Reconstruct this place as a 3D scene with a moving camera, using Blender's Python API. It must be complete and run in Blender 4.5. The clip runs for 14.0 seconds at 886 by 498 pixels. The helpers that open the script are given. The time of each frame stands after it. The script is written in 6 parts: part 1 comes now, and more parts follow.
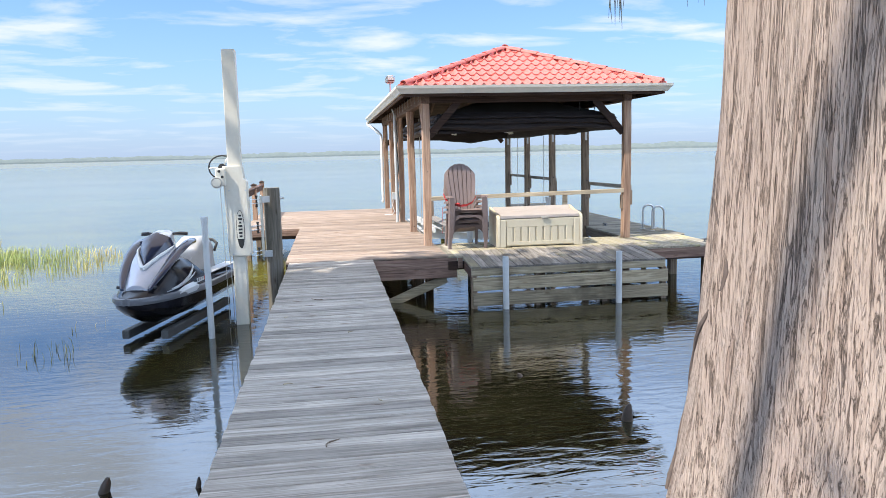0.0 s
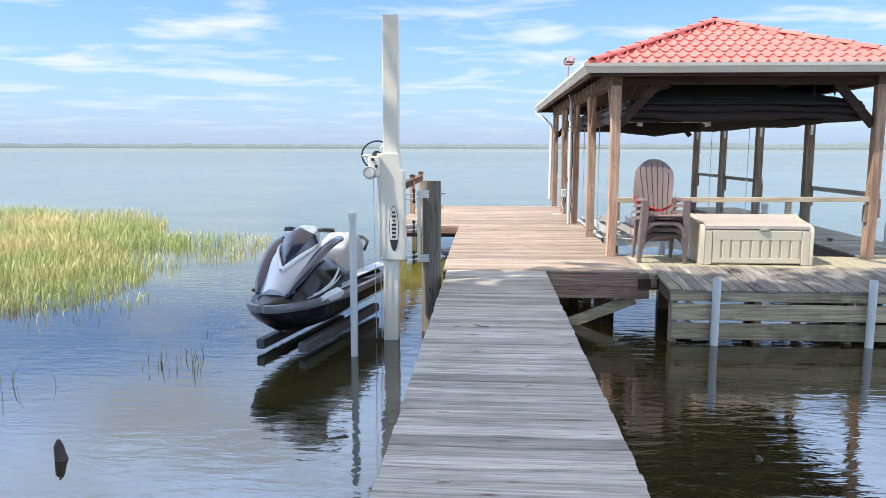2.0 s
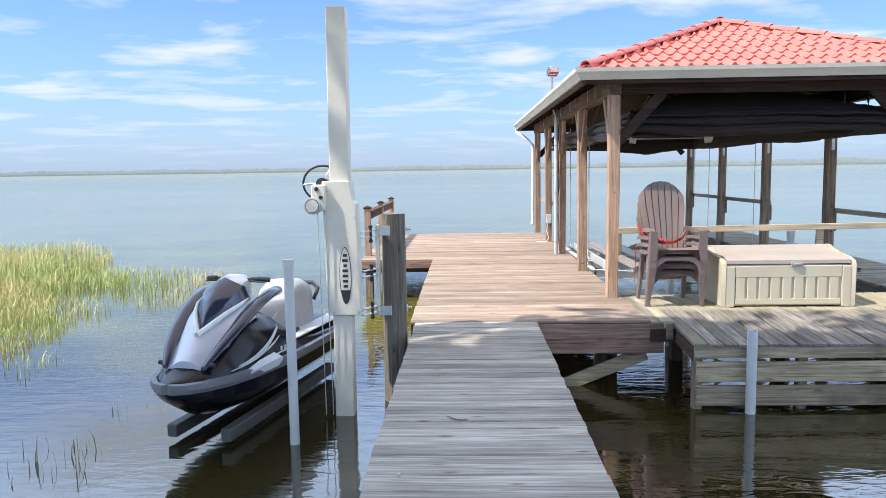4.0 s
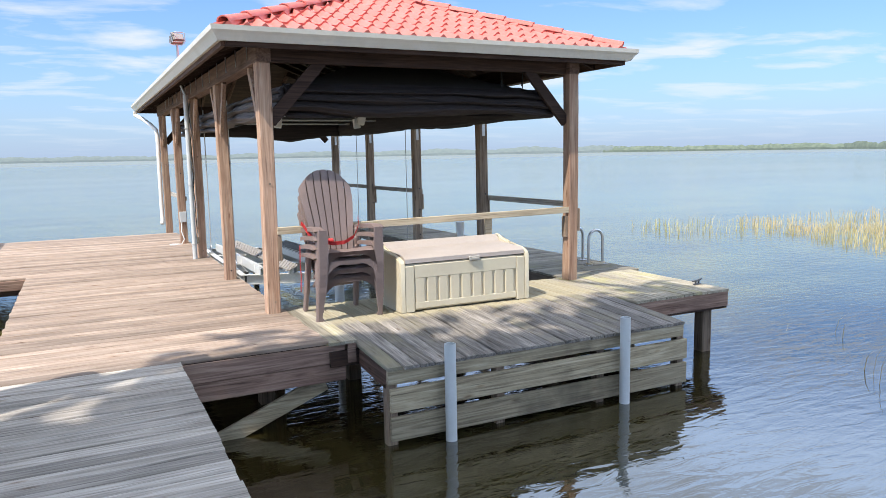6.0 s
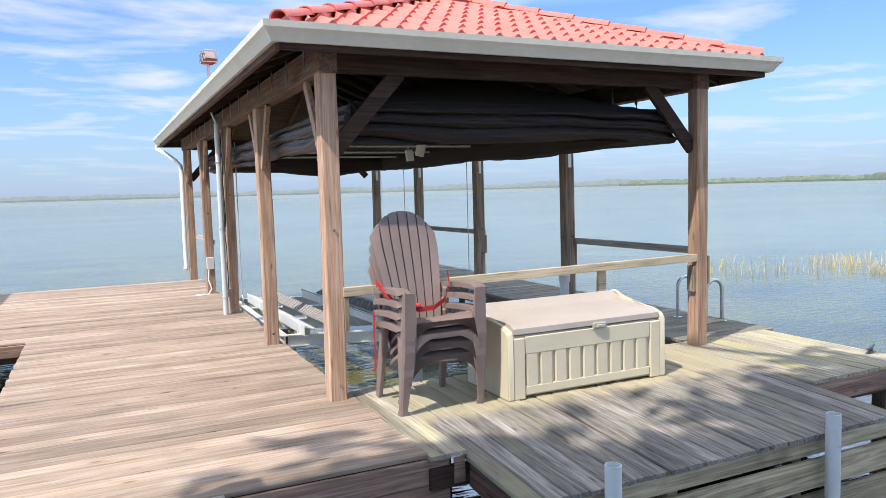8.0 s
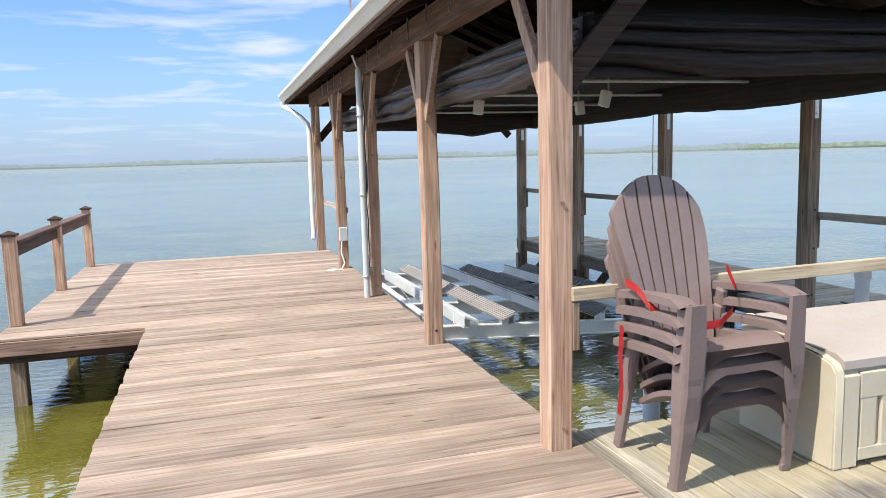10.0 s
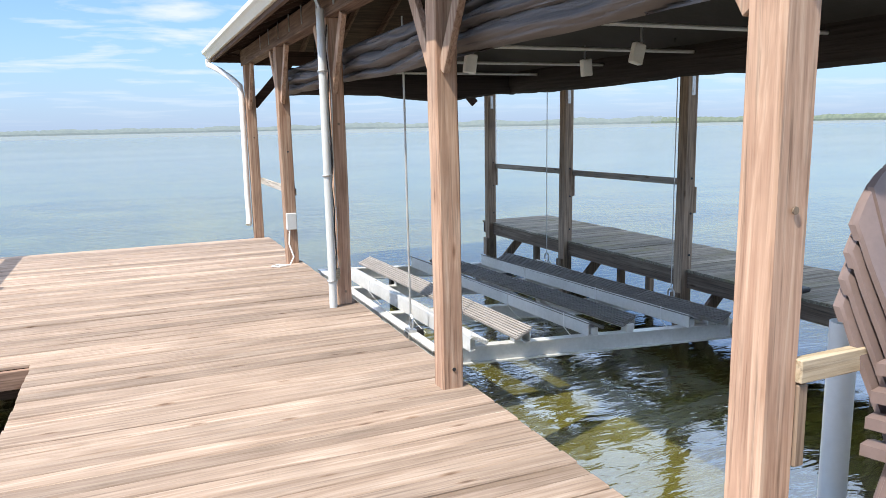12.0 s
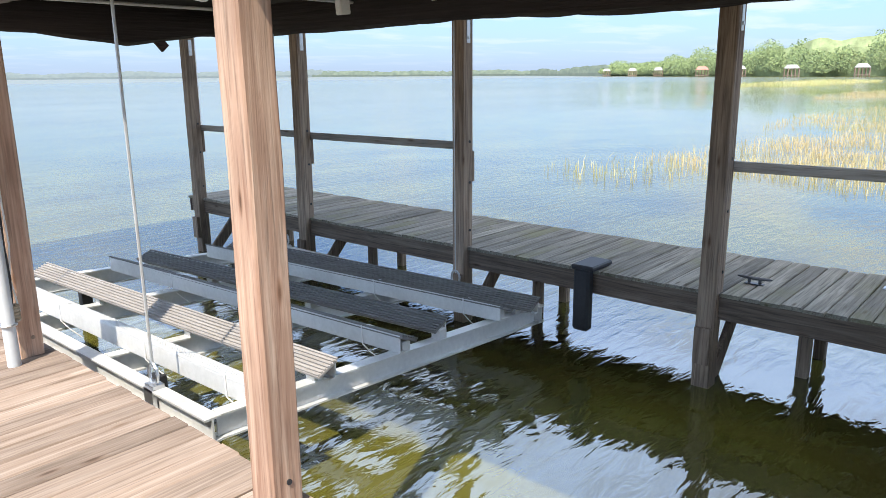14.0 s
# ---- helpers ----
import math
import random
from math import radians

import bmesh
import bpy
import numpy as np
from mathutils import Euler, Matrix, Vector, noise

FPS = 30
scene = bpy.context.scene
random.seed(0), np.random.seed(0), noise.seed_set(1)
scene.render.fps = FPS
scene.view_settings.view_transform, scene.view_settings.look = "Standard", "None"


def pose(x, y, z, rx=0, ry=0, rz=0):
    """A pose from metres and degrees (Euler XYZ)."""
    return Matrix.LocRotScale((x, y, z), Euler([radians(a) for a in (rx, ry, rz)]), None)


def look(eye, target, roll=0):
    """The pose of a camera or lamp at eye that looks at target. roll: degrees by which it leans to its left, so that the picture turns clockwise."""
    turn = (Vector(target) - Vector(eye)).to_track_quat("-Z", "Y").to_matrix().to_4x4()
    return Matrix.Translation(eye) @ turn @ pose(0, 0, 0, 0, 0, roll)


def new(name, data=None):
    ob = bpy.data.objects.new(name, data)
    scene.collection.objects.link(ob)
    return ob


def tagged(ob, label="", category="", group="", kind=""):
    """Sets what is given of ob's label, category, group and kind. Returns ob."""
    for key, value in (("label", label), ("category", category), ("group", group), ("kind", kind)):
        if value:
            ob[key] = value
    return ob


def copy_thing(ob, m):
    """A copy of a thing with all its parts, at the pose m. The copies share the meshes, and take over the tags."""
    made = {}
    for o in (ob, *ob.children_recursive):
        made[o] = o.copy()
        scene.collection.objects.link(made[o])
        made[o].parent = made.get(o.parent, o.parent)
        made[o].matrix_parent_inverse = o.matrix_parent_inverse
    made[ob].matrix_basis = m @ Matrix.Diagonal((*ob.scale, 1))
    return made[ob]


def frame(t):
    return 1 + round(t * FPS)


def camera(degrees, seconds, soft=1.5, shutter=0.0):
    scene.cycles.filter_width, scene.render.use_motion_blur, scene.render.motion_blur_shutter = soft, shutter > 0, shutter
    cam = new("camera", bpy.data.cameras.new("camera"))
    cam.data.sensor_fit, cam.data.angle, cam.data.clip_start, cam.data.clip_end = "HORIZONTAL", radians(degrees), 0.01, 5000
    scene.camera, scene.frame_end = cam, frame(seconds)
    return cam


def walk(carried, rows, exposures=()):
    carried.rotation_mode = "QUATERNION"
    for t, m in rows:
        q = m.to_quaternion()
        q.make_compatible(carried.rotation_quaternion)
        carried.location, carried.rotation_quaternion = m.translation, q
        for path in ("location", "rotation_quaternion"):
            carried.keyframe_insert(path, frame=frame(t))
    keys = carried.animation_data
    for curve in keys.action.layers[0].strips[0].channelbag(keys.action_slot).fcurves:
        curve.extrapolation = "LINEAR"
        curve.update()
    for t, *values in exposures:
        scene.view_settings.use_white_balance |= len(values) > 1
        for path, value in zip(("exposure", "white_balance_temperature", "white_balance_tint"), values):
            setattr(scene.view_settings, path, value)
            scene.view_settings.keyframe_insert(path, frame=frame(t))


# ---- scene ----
cam = camera(62.8, 14.0, soft=0.85)
PATH = [
    (0, (0.283, -0.251, 1.684), (0.579, 1.71, 1.421), -1.4),
    (0.5, (0.172, 0.301, 1.68), (0.228, 2.282, 1.417), -1.3),
    (1, (0.149, 0.781, 1.624), (0.076, 2.763, 1.361), -0.6),
    (1.5, (0.177, 1.243, 1.598), (0.061, 3.222, 1.331), -0.2),
    (2, (0.099, 1.713, 1.639), (-0.022, 3.69, 1.363), 0.1),
    (2.2, (0.092, 1.873, 1.616), (-0.034, 3.851, 1.343), -0.1),
    (4.3, (0.131, 3.854, 1.671), (0.103, 5.842, 1.455), -1.3),
    (4.5, (0.115, 4.021, 1.653), (0.179, 6.008, 1.435), -1.3),
    (5, (0.115, 4.427, 1.631), (0.458, 6.383, 1.4), -1.4),
    (5.5, (0.24, 4.899, 1.614), (0.892, 6.774, 1.369), -1.0),
    (6, (0.267, 5.387, 1.617), (1.15, 7.162, 1.358), -1.1),
    (6.5, (0.283, 5.854, 1.625), (1.267, 7.575, 1.359), -1.3),
    (7, (0.336, 6.366, 1.621), (1.319, 8.091, 1.379), -1.5),
    (7.5, (0.338, 6.866, 1.646), (1.266, 8.626, 1.44), -1.6),
    (8, (0.362, 7.368, 1.644), (1.212, 9.171, 1.481), -1.6),
    (8.5, (0.35, 7.889, 1.661), (1.107, 9.735, 1.517), -1.8),
    (9, (0.288, 8.368, 1.642), (0.945, 10.251, 1.49), -1.8),
    (9.2, (0.296, 8.583, 1.626), (0.91, 10.478, 1.452), -2.0),
    (11.3, (0.215, 10.624, 1.605), (0.782, 12.517, 1.293), -1.3),
    (11.5, (0.196, 10.839, 1.621), (0.814, 12.714, 1.303), -1.7),
    (12, (0.266, 11.329, 1.609), (1.04, 13.143, 1.276), -1.2),
    (12.5, (0.292, 11.848, 1.601), (1.274, 13.551, 1.235), -1.1),
    (13, (0.348, 12.323, 1.605), (1.547, 13.872, 1.202), -0.9),
    (13.5, (0.503, 12.756, 1.63), (1.867, 14.149, 1.185), -0.6),
    (14, (0.543, 13.22, 1.61), (2.009, 14.497, 1.142), -0.6),
]

walk(cam, [(t, look(eye, target, roll)) for t, eye, target, roll in PATH],
     [(0.0, 0.62), (2.0, 0.60), (4.5, 0.54), (9.0, 0.46), (11.5, 0.56), (14.0, 0.70)])

# ---- light ----
WATER = -0.75
SHADE_EDGE = 11.10                                    # how far out the tree's shade falls over the deck
SKY_TINT, HAZE, CLOUD, HIGH_SKY = (0.60, 0.86, 1.22, 1), (2.75, 3.5, 4.8, 1), (5.3, 5.6, 6.0, 1), (10.4, 13.7, 19.4, 1)
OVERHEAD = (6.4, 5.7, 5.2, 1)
SUN_X, SUN_Y = 0.66, 0.265
SUN_WAY = Vector((SUN_X, SUN_Y, -1.0)).normalized()   # the way the sunlight travels
world = bpy.data.worlds.new("sky")
scene.world = world
world.use_nodes = True
wn, wl = world.node_tree.nodes, world.node_tree.links
wn.clear()
sky = wn.new("ShaderNodeTexSky")
sky.sky_type, sky.sun_disc = "NISHITA", False
sky.sun_elevation = math.asin(-SUN_WAY.z)
sky.sun_rotation = math.atan2(-SUN_WAY.x, -SUN_WAY.y)
sky.air_density, sky.dust_density, sky.ozone_density = 1.0, 0.1, 1.5
wcoord = wn.new("ShaderNodeTexCoord")
wsep = wn.new("ShaderNodeSeparateXYZ")
wl.new(wcoord.outputs["Generated"], wsep.inputs[0])


def wmath(op, a, b=0.0, clamp=False):
    n = wn.new("ShaderNodeMath")
    n.operation, n.use_clamp = op, clamp
    for i, v in enumerate((a, b)):
        if isinstance(v, (int, float)):
            n.inputs[i].default_value = v
        else:
            wl.new(v, n.inputs[i])
    return n.outputs[0]


# clouds lie on a flat layer: the direction divided by its height
wz = wmath("MAXIMUM", wsep.outputs[2], 0.0)
wlift = wmath("ADD", wz, 0.06)
wflat = wn.new("ShaderNodeCombineXYZ")
wl.new(wmath("DIVIDE", wsep.outputs[0], wlift), wflat.inputs[0])
wl.new(wmath("DIVIDE", wsep.outputs[1], wlift), wflat.inputs[1])
wmap = wn.new("ShaderNodeMapping")
wmap.inputs["Scale"].default_value = (0.9, 1.15, 1.0)
wmap.inputs["Location"].default_value = (2.3, 0.7, 0.0)
wl.new(wflat.outputs[0], wmap.inputs[0])
wnoise = wn.new("ShaderNodeTexNoise")
wnoise.inputs["Scale"].default_value, wnoise.inputs["Detail"].default_value = 1.0, 7.0
wnoise.inputs["Roughness"].default_value, wnoise.inputs["Distortion"].default_value = 0.55, 0.3
wl.new(wmap.outputs[0], wnoise.inputs[0])
wramp = wn.new("ShaderNodeValToRGB")
wramp.color_ramp.elements[0].position, wramp.color_ramp.elements[1].position = 0.50, 0.64
wl.new(wnoise.outputs[0], wramp.inputs[0])
wfade = wmath("MULTIPLY", wmath("MULTIPLY", wsep.outputs[2], 9.0, True), 0.8)
wcloud = wmath("MULTIPLY", wramp.outputs[0], wfade)
whaze = wn.new("ShaderNodeMix")
whaze.data_type = "RGBA"
wl.new(wmath("POWER", wmath("SUBTRACT", 1.0, wz, True), 7.0), whaze.inputs[0])
wtint = wn.new("ShaderNodeMix")
wtint.data_type, wtint.blend_type = "RGBA", "MULTIPLY"
wtint.inputs[0].default_value = 1.0
wl.new(sky.outputs[0], wtint.inputs[6])
wtint.inputs[7].default_value = SKY_TINT
wl.new(wtint.outputs[2], whaze.inputs[6])
whaze.inputs[7].default_value = HAZE
# sky above the view, brightened for the water's reflections and the fill light
whigh = wn.new("ShaderNodeMix")
whigh.data_type = "RGBA"
wl.new(wmath("MULTIPLY", wmath("MULTIPLY", wmath("SUBTRACT", wz, 0.23), 7.0, True), 0.85), whigh.inputs[0])
wl.new(whaze.outputs[2], whigh.inputs[6])
whigh.inputs[7].default_value = HIGH_SKY
wmix = wn.new("ShaderNodeMix")
wmix.data_type = "RGBA"
wl.new(wcloud, wmix.inputs[0])
wcrown = wn.new("ShaderNodeMix")                      # paler sky overhead, out of view, set to whiten the light in the shade
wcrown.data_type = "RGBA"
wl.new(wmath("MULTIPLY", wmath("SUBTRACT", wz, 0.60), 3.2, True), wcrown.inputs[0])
wl.new(whigh.outputs[2], wcrown.inputs[6])
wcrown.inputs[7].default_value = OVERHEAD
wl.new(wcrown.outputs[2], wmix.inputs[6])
wmix.inputs[7].default_value = CLOUD
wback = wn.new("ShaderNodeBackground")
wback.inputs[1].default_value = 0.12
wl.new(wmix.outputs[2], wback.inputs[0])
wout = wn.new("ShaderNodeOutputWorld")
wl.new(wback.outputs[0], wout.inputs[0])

lamp = bpy.data.lights.new("sun", "SUN")
lamp.energy, lamp.angle, lamp.color = 4.5, radians(0.53), (1.0, 0.93, 0.83)
sun = new("sun", lamp)
sun.matrix_world = look((0, 0, 30), Vector((0, 0, 30)) + SUN_WAY)


# ---- materials ----
def material(name):
    mat = bpy.data.materials.new(name)
    mat.use_nodes = True
    nt = mat.node_tree
    return mat, nt, nt.nodes["Principled BSDF"]


def noise_node(nt, vec, scale, detail=4.0, rough=0.55, distort=0.0):
    n = nt.nodes.new("ShaderNodeTexNoise")
    n.inputs["Scale"].default_value, n.inputs["Detail"].default_value = scale, detail
    n.inputs["Roughness"].default_value, n.inputs["Distortion"].default_value = rough, distort
    nt.links.new(vec, n.inputs["Vector"])
    return n.outputs["Fac"]


def ramp_node(nt, fac, stops):
    n = nt.nodes.new("ShaderNodeValToRGB")
    el = n.color_ramp.elements
    while len(el) < len(stops):
        el.new(0.5)
    for e, (p, c) in zip(el, stops):
        e.position = p
        e.color = (*c, 1) if isinstance(c, tuple) else (c, c, c, 1)
    nt.links.new(fac, n.inputs[0])
    return n.outputs[0]


def mix_node(nt, fac, a, b, mode="MIX"):
    n = nt.nodes.new("ShaderNodeMix")
    n.data_type, n.blend_type = "RGBA", mode
    for i, v in ((0, fac), (6, a), (7, b)):
        if isinstance(v, (int, float)):
            n.inputs[i].default_value = v
        elif isinstance(v, tuple):
            n.inputs[i].default_value = (*v, 1)
        else:
            nt.links.new(v, n.inputs[i])
    return n.outputs[2]


def bump_node(nt, height, strength, distance=0.01):
    n = nt.nodes.new("ShaderNodeBump")
    n.inputs["Strength"].default_value, n.inputs["Distance"].default_value = strength, distance
    nt.links.new(height, n.inputs["Height"])
    return n.outputs[0]


def coords(nt, scale=(1, 1, 1), shift=0.0):
    """Object coordinates, shifted by each object's own random number."""
    tc = nt.nodes.new("ShaderNodeTexCoord")
    mp = nt.nodes.new("ShaderNodeMapping")
    mp.inputs["Scale"].default_value = scale
    nt.links.new(tc.outputs["Object"], mp.inputs[0])
    rnd = None
    if shift:
        info = nt.nodes.new("ShaderNodeObjectInfo")
        rnd = info.outputs["Random"]
        mul = nt.nodes.new("ShaderNodeMath")
        mul.operation = "MULTIPLY"
        mul.inputs[1].default_value = shift
        nt.links.new(rnd, mul.inputs[0])
        nt.links.new(mul.outputs[0], mp.inputs["Location"])
    return mp.outputs[0], rnd


def wood(name, dark, mid, light, axis="x", rough=0.8, grain=1.0, stain=None, streak=0.75, lit_sand=None):
    """Sawn wood whose grain runs along one object axis, with rings, cracks and blotches."""
    mat, nt, bsdf = material(name)
    fine = {"x": (2.2, 75, 75), "y": (75, 2.2, 75), "z": (75, 75, 2.2)}[axis]
    wide = {"x": (0.9, 20, 20), "y": (20, 0.9, 20), "z": (20, 20, 0.9)}[axis]
    v1, rnd = coords(nt, fine, 37.0)
    v2, _ = coords(nt, wide, 91.0)
    v3, _ = coords(nt, (1, 1, 1), 53.0)
    g = noise_node(nt, v1, grain, 5, 0.6)
    r = noise_node(nt, v2, 1.0, 4, 0.6, 1.6)
    b = noise_node(nt, v3, 1.3, 4, 0.6)
    col = ramp_node(nt, r, [(0.30, dark), (0.52, mid), (0.72, light)])
    col = mix_node(nt, streak, col, ramp_node(nt, g, [(0.32, 0.40), (0.46, 0.95), (0.7, 1.12)]), "MULTIPLY")
    col = mix_node(nt, 0.8, col, ramp_node(nt, b, [(0.3, 0.72), (0.55, 1.0), (0.75, 1.15)]), "MULTIPLY")
    tone = ramp_node(nt, rnd, [(0.0, 0.70), (0.35, 0.93), (0.7, 1.04), (0.9, 1.14), (1.0, 1.34)])
    col = mix_node(nt, 1.0, col, tone, "MULTIPLY")
    knot = nt.nodes.new("ShaderNodeTexVoronoi")          # scattered knots
    vk, _ = coords(nt, {"x": (2.2, 9, 9), "y": (9, 2.2, 9), "z": (9, 9, 2.2)}[axis], 71.0)
    nt.links.new(vk, knot.inputs["Vector"])
    knot.inputs["Scale"].default_value = 1.0
    col = mix_node(nt, 0.8, col, ramp_node(nt, knot.outputs["Distance"], [(0.04, (0.30, 0.22, 0.17)), (0.10, (0.8, 0.72, 0.66)), (0.15, (1, 1, 1))]), "MULTIPLY")
    if stain:
        s = noise_node(nt, v3, 0.9, 5, 0.65)
        col = mix_node(nt, ramp_node(nt, s, [(0.52, 0.0), (0.70, 0.75)]), col, stain)
    if lit_sand:                                           # yellow sand and pollen at the far ends, made paler for the sunlight there
        end = nt.nodes.new("ShaderNodeSeparateXYZ")
        nt.links.new(coords(nt)[0], end.inputs[0])
        ragged = nt.nodes.new("ShaderNodeMath")
        ragged.operation = "MULTIPLY_ADD"
        nt.links.new(b, ragged.inputs[0])
        ragged.inputs[1].default_value = 0.9
        nt.links.new(end.outputs[0], ragged.inputs[2])
        col = mix_node(nt, ramp_node(nt, ragged.outputs[0], [(0.48, 0.0), (0.66, 0.72)]), col, mix_node(nt, 0.6, lit_sand, ramp_node(nt, g, [(0.3, 0.6), (0.7, 1.1)]), "MULTIPLY"))
    nt.links.new(col, bsdf.inputs["Base Color"])
    bsdf.inputs["Roughness"].default_value = rough
    bsdf.inputs["Specular IOR Level"].default_value = 0.25
    nt.links.new(bump_node(nt, g, 0.45, 0.004), bsdf.inputs["Normal"])
    return mat


def plain(name, colour, rough=0.5, metal=0.0, vary=0.12, scale=3.0, bump=0.0, dirt=None, coat=0.0):
    mat, nt, bsdf = material(name)
    v, _ = coords(nt, (1, 1, 1), 17.0)
    n1 = noise_node(nt, v, scale, 5, 0.6)
    n2 = noise_node(nt, v, scale * 14, 3, 0.6)
    col = mix_node(nt, 1.0, colour, ramp_node(nt, n1, [(0.3, 1 - vary), (0.7, 1 + vary)]), "MULTIPLY")
    col = mix_node(nt, 0.5, col, ramp_node(nt, n2, [(0.3, 1 - vary), (0.7, 1 + vary)]), "MULTIPLY")
    if dirt:
        col = mix_node(nt, ramp_node(nt, n1, [(0.52, 0.0), (0.75, 0.6)]), col, dirt)
    nt.links.new(col, bsdf.inputs["Base Color"])
    bsdf.inputs["Roughness"].default_value, bsdf.inputs["Metallic"].default_value = rough, metal
    bsdf.inputs["Coat Weight"].default_value = coat
    if bump:
        nt.links.new(bump_node(nt, n2, bump, 0.004), bsdf.inputs["Normal"])
    return mat


GREY_BOARD = wood("weathered_grey_board", (0.25, 0.22, 0.185), (0.42, 0.375, 0.325), (0.58, 0.53, 0.47))
WARM_BOARD = wood("weathered_tan_board", (0.26, 0.188, 0.14), (0.36, 0.275, 0.216), (0.465, 0.378, 0.31), streak=0.5)
# boards darkened for the tree's shade, with a paler sunlit and sandy far end
PORCH_BOARD = wood("stained_grey_board", (0.11, 0.10, 0.09), (0.215, 0.195, 0.175), (0.35, 0.32, 0.285), stain=(0.26, 0.235, 0.15), lit_sand=(0.44, 0.385, 0.25))
ALGAE_BOARD = wood("algae_green_board", (0.22, 0.19, 0.14), (0.38, 0.34, 0.26), (0.50, 0.455, 0.365), stain=(0.43, 0.39, 0.14))
WALK_BOARD = wood("mossy_walk_board", (0.13, 0.115, 0.09), (0.245, 0.225, 0.18), (0.35, 0.32, 0.265), stain=(0.20, 0.19, 0.09))
POST_WOOD = wood("post_wood", (0.33, 0.19, 0.128), (0.505, 0.33, 0.232), (0.635, 0.47, 0.35), "z", streak=0.65)
OLD_POST = wood("old_post_wood", (0.14, 0.10, 0.072), (0.27, 0.20, 0.145), (0.38, 0.295, 0.215), "z")
# BEAM_X darkened for the roof's shade, PLATE_Y lightened for the lit side beams
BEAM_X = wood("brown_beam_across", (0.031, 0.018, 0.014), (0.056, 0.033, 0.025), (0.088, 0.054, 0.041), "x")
PLATE_Y = wood("lit_plate_beam", (0.10, 0.062, 0.046), (0.18, 0.115, 0.088), (0.26, 0.175, 0.135), "y")
WALK_EDGE = wood("walkway_edge_wood", (0.11, 0.082, 0.062), (0.20, 0.152, 0.115), (0.28, 0.22, 0.17), "y")
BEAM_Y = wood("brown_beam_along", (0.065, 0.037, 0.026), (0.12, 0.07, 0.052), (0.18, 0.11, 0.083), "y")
SKIRT_X = wood("skirt_plank_wood", (0.21, 0.165, 0.11), (0.39, 0.325, 0.22), (0.53, 0.455, 0.33), "x", stain=(0.085, 0.072, 0.05))
PILE_WOOD = wood("green_piling_wood", (0.085, 0.075, 0.06), (0.155, 0.14, 0.115), (0.24, 0.22, 0.185), "z")
EDGE_WOOD = wood("edge_board_wood", (0.19, 0.115, 0.088), (0.32, 0.21, 0.162), (0.42, 0.295, 0.23), "x")
RAIL_WOOD = wood("bleached_rail_wood", (0.42, 0.33, 0.22), (0.58, 0.48, 0.34), (0.70, 0.60, 0.46), "x")
RAIL_Y = wood("grey_rail_wood", (0.24, 0.215, 0.18), (0.38, 0.345, 0.30), (0.48, 0.44, 0.39), "y")
GUTTER = plain("gutter_paint", (0.66, 0.63, 0.56), 0.45, vary=0.07, scale=1.5, dirt=(0.47, 0.44, 0.37))
WHITE = plain("white_plastic", (0.78, 0.77, 0.74), 0.4, vary=0.05)
PVC = plain("grey_pvc", (0.55, 0.57, 0.57), 0.45, vary=0.06, scale=2.0)
TILE = plain("red_roof_tile", (0.60, 0.165, 0.14), 0.65, vary=0.14, scale=1.2, bump=0.3)
ALU = plain("aluminium", (0.66, 0.655, 0.63), 0.45, 0.25, vary=0.12, scale=2.0, dirt=(0.45, 0.44, 0.40))
STEEL = plain("galvanised_steel", (0.55, 0.56, 0.57), 0.35, 0.9, vary=0.1)
CREAM = plain("cream_resin", (0.57, 0.505, 0.375), 0.5, vary=0.05, scale=2.0, dirt=(0.55, 0.52, 0.37))
LID = plain("taupe_resin", (0.41, 0.355, 0.315), 0.55, vary=0.07, scale=3.0)
BROWN = plain("brown_resin", (0.205, 0.152, 0.138), 0.5, vary=0.10, scale=3.0)
BLACK = plain("black_rubber", (0.025, 0.025, 0.027), 0.6, vary=0.2)
LIFT_PAINT = plain("lift_paint", (0.72, 0.68, 0.58), 0.5, vary=0.06, scale=1.5, dirt=(0.43, 0.41, 0.34))
def canvas(name, colour):
    """Heavy cloth, creased along its folds."""
    mat, nt, bsdf = material(name)
    v, _ = coords(nt, (0.9, 0.9, 26.0))
    w, _ = coords(nt, (3.0, 3.0, 70.0))
    n1, n2 = noise_node(nt, v, 1.0, 4, 0.55, 0.8), noise_node(nt, w, 1.0, 3, 0.6)
    col = mix_node(nt, 1.0, colour, ramp_node(nt, n1, [(0.35, 0.82), (0.65, 1.2)]), "MULTIPLY")
    col = mix_node(nt, 0.6, col, ramp_node(nt, n2, [(0.3, 0.8), (0.7, 1.15)]), "MULTIPLY")
    nt.links.new(col, bsdf.inputs["Base Color"])
    bsdf.inputs["Roughness"].default_value = 0.8
    bsdf.inputs["Specular IOR Level"].default_value = 0.15
    nt.links.new(bump_node(nt, n1, 0.7, 0.03), bsdf.inputs["Normal"])
    return mat


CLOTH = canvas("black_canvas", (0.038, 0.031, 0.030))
# paler copy of the black canvas, with the west side's light in its colour
LIT_CLOTH = canvas("lit_side_canvas", (0.15, 0.132, 0.128))


# ---- building blocks ----
def thing(name, label, category, group="", kind="", at=(0, 0, 0)):
    ob = new(name)
    ob.location = at
    return tagged(ob, label, category, group, kind)


def to_mesh(bm, name, mat, smooth=False):
    bmesh.ops.recalc_face_normals(bm, faces=bm.faces)
    me = bpy.data.meshes.new(name)
    bm.to_mesh(me)
    bm.free()
    if mat:
        me.materials.append(mat)
    if smooth:
        for p in me.polygons:
            p.use_smooth = True
        me.set_sharp_from_angle(angle=radians(40))
    return me


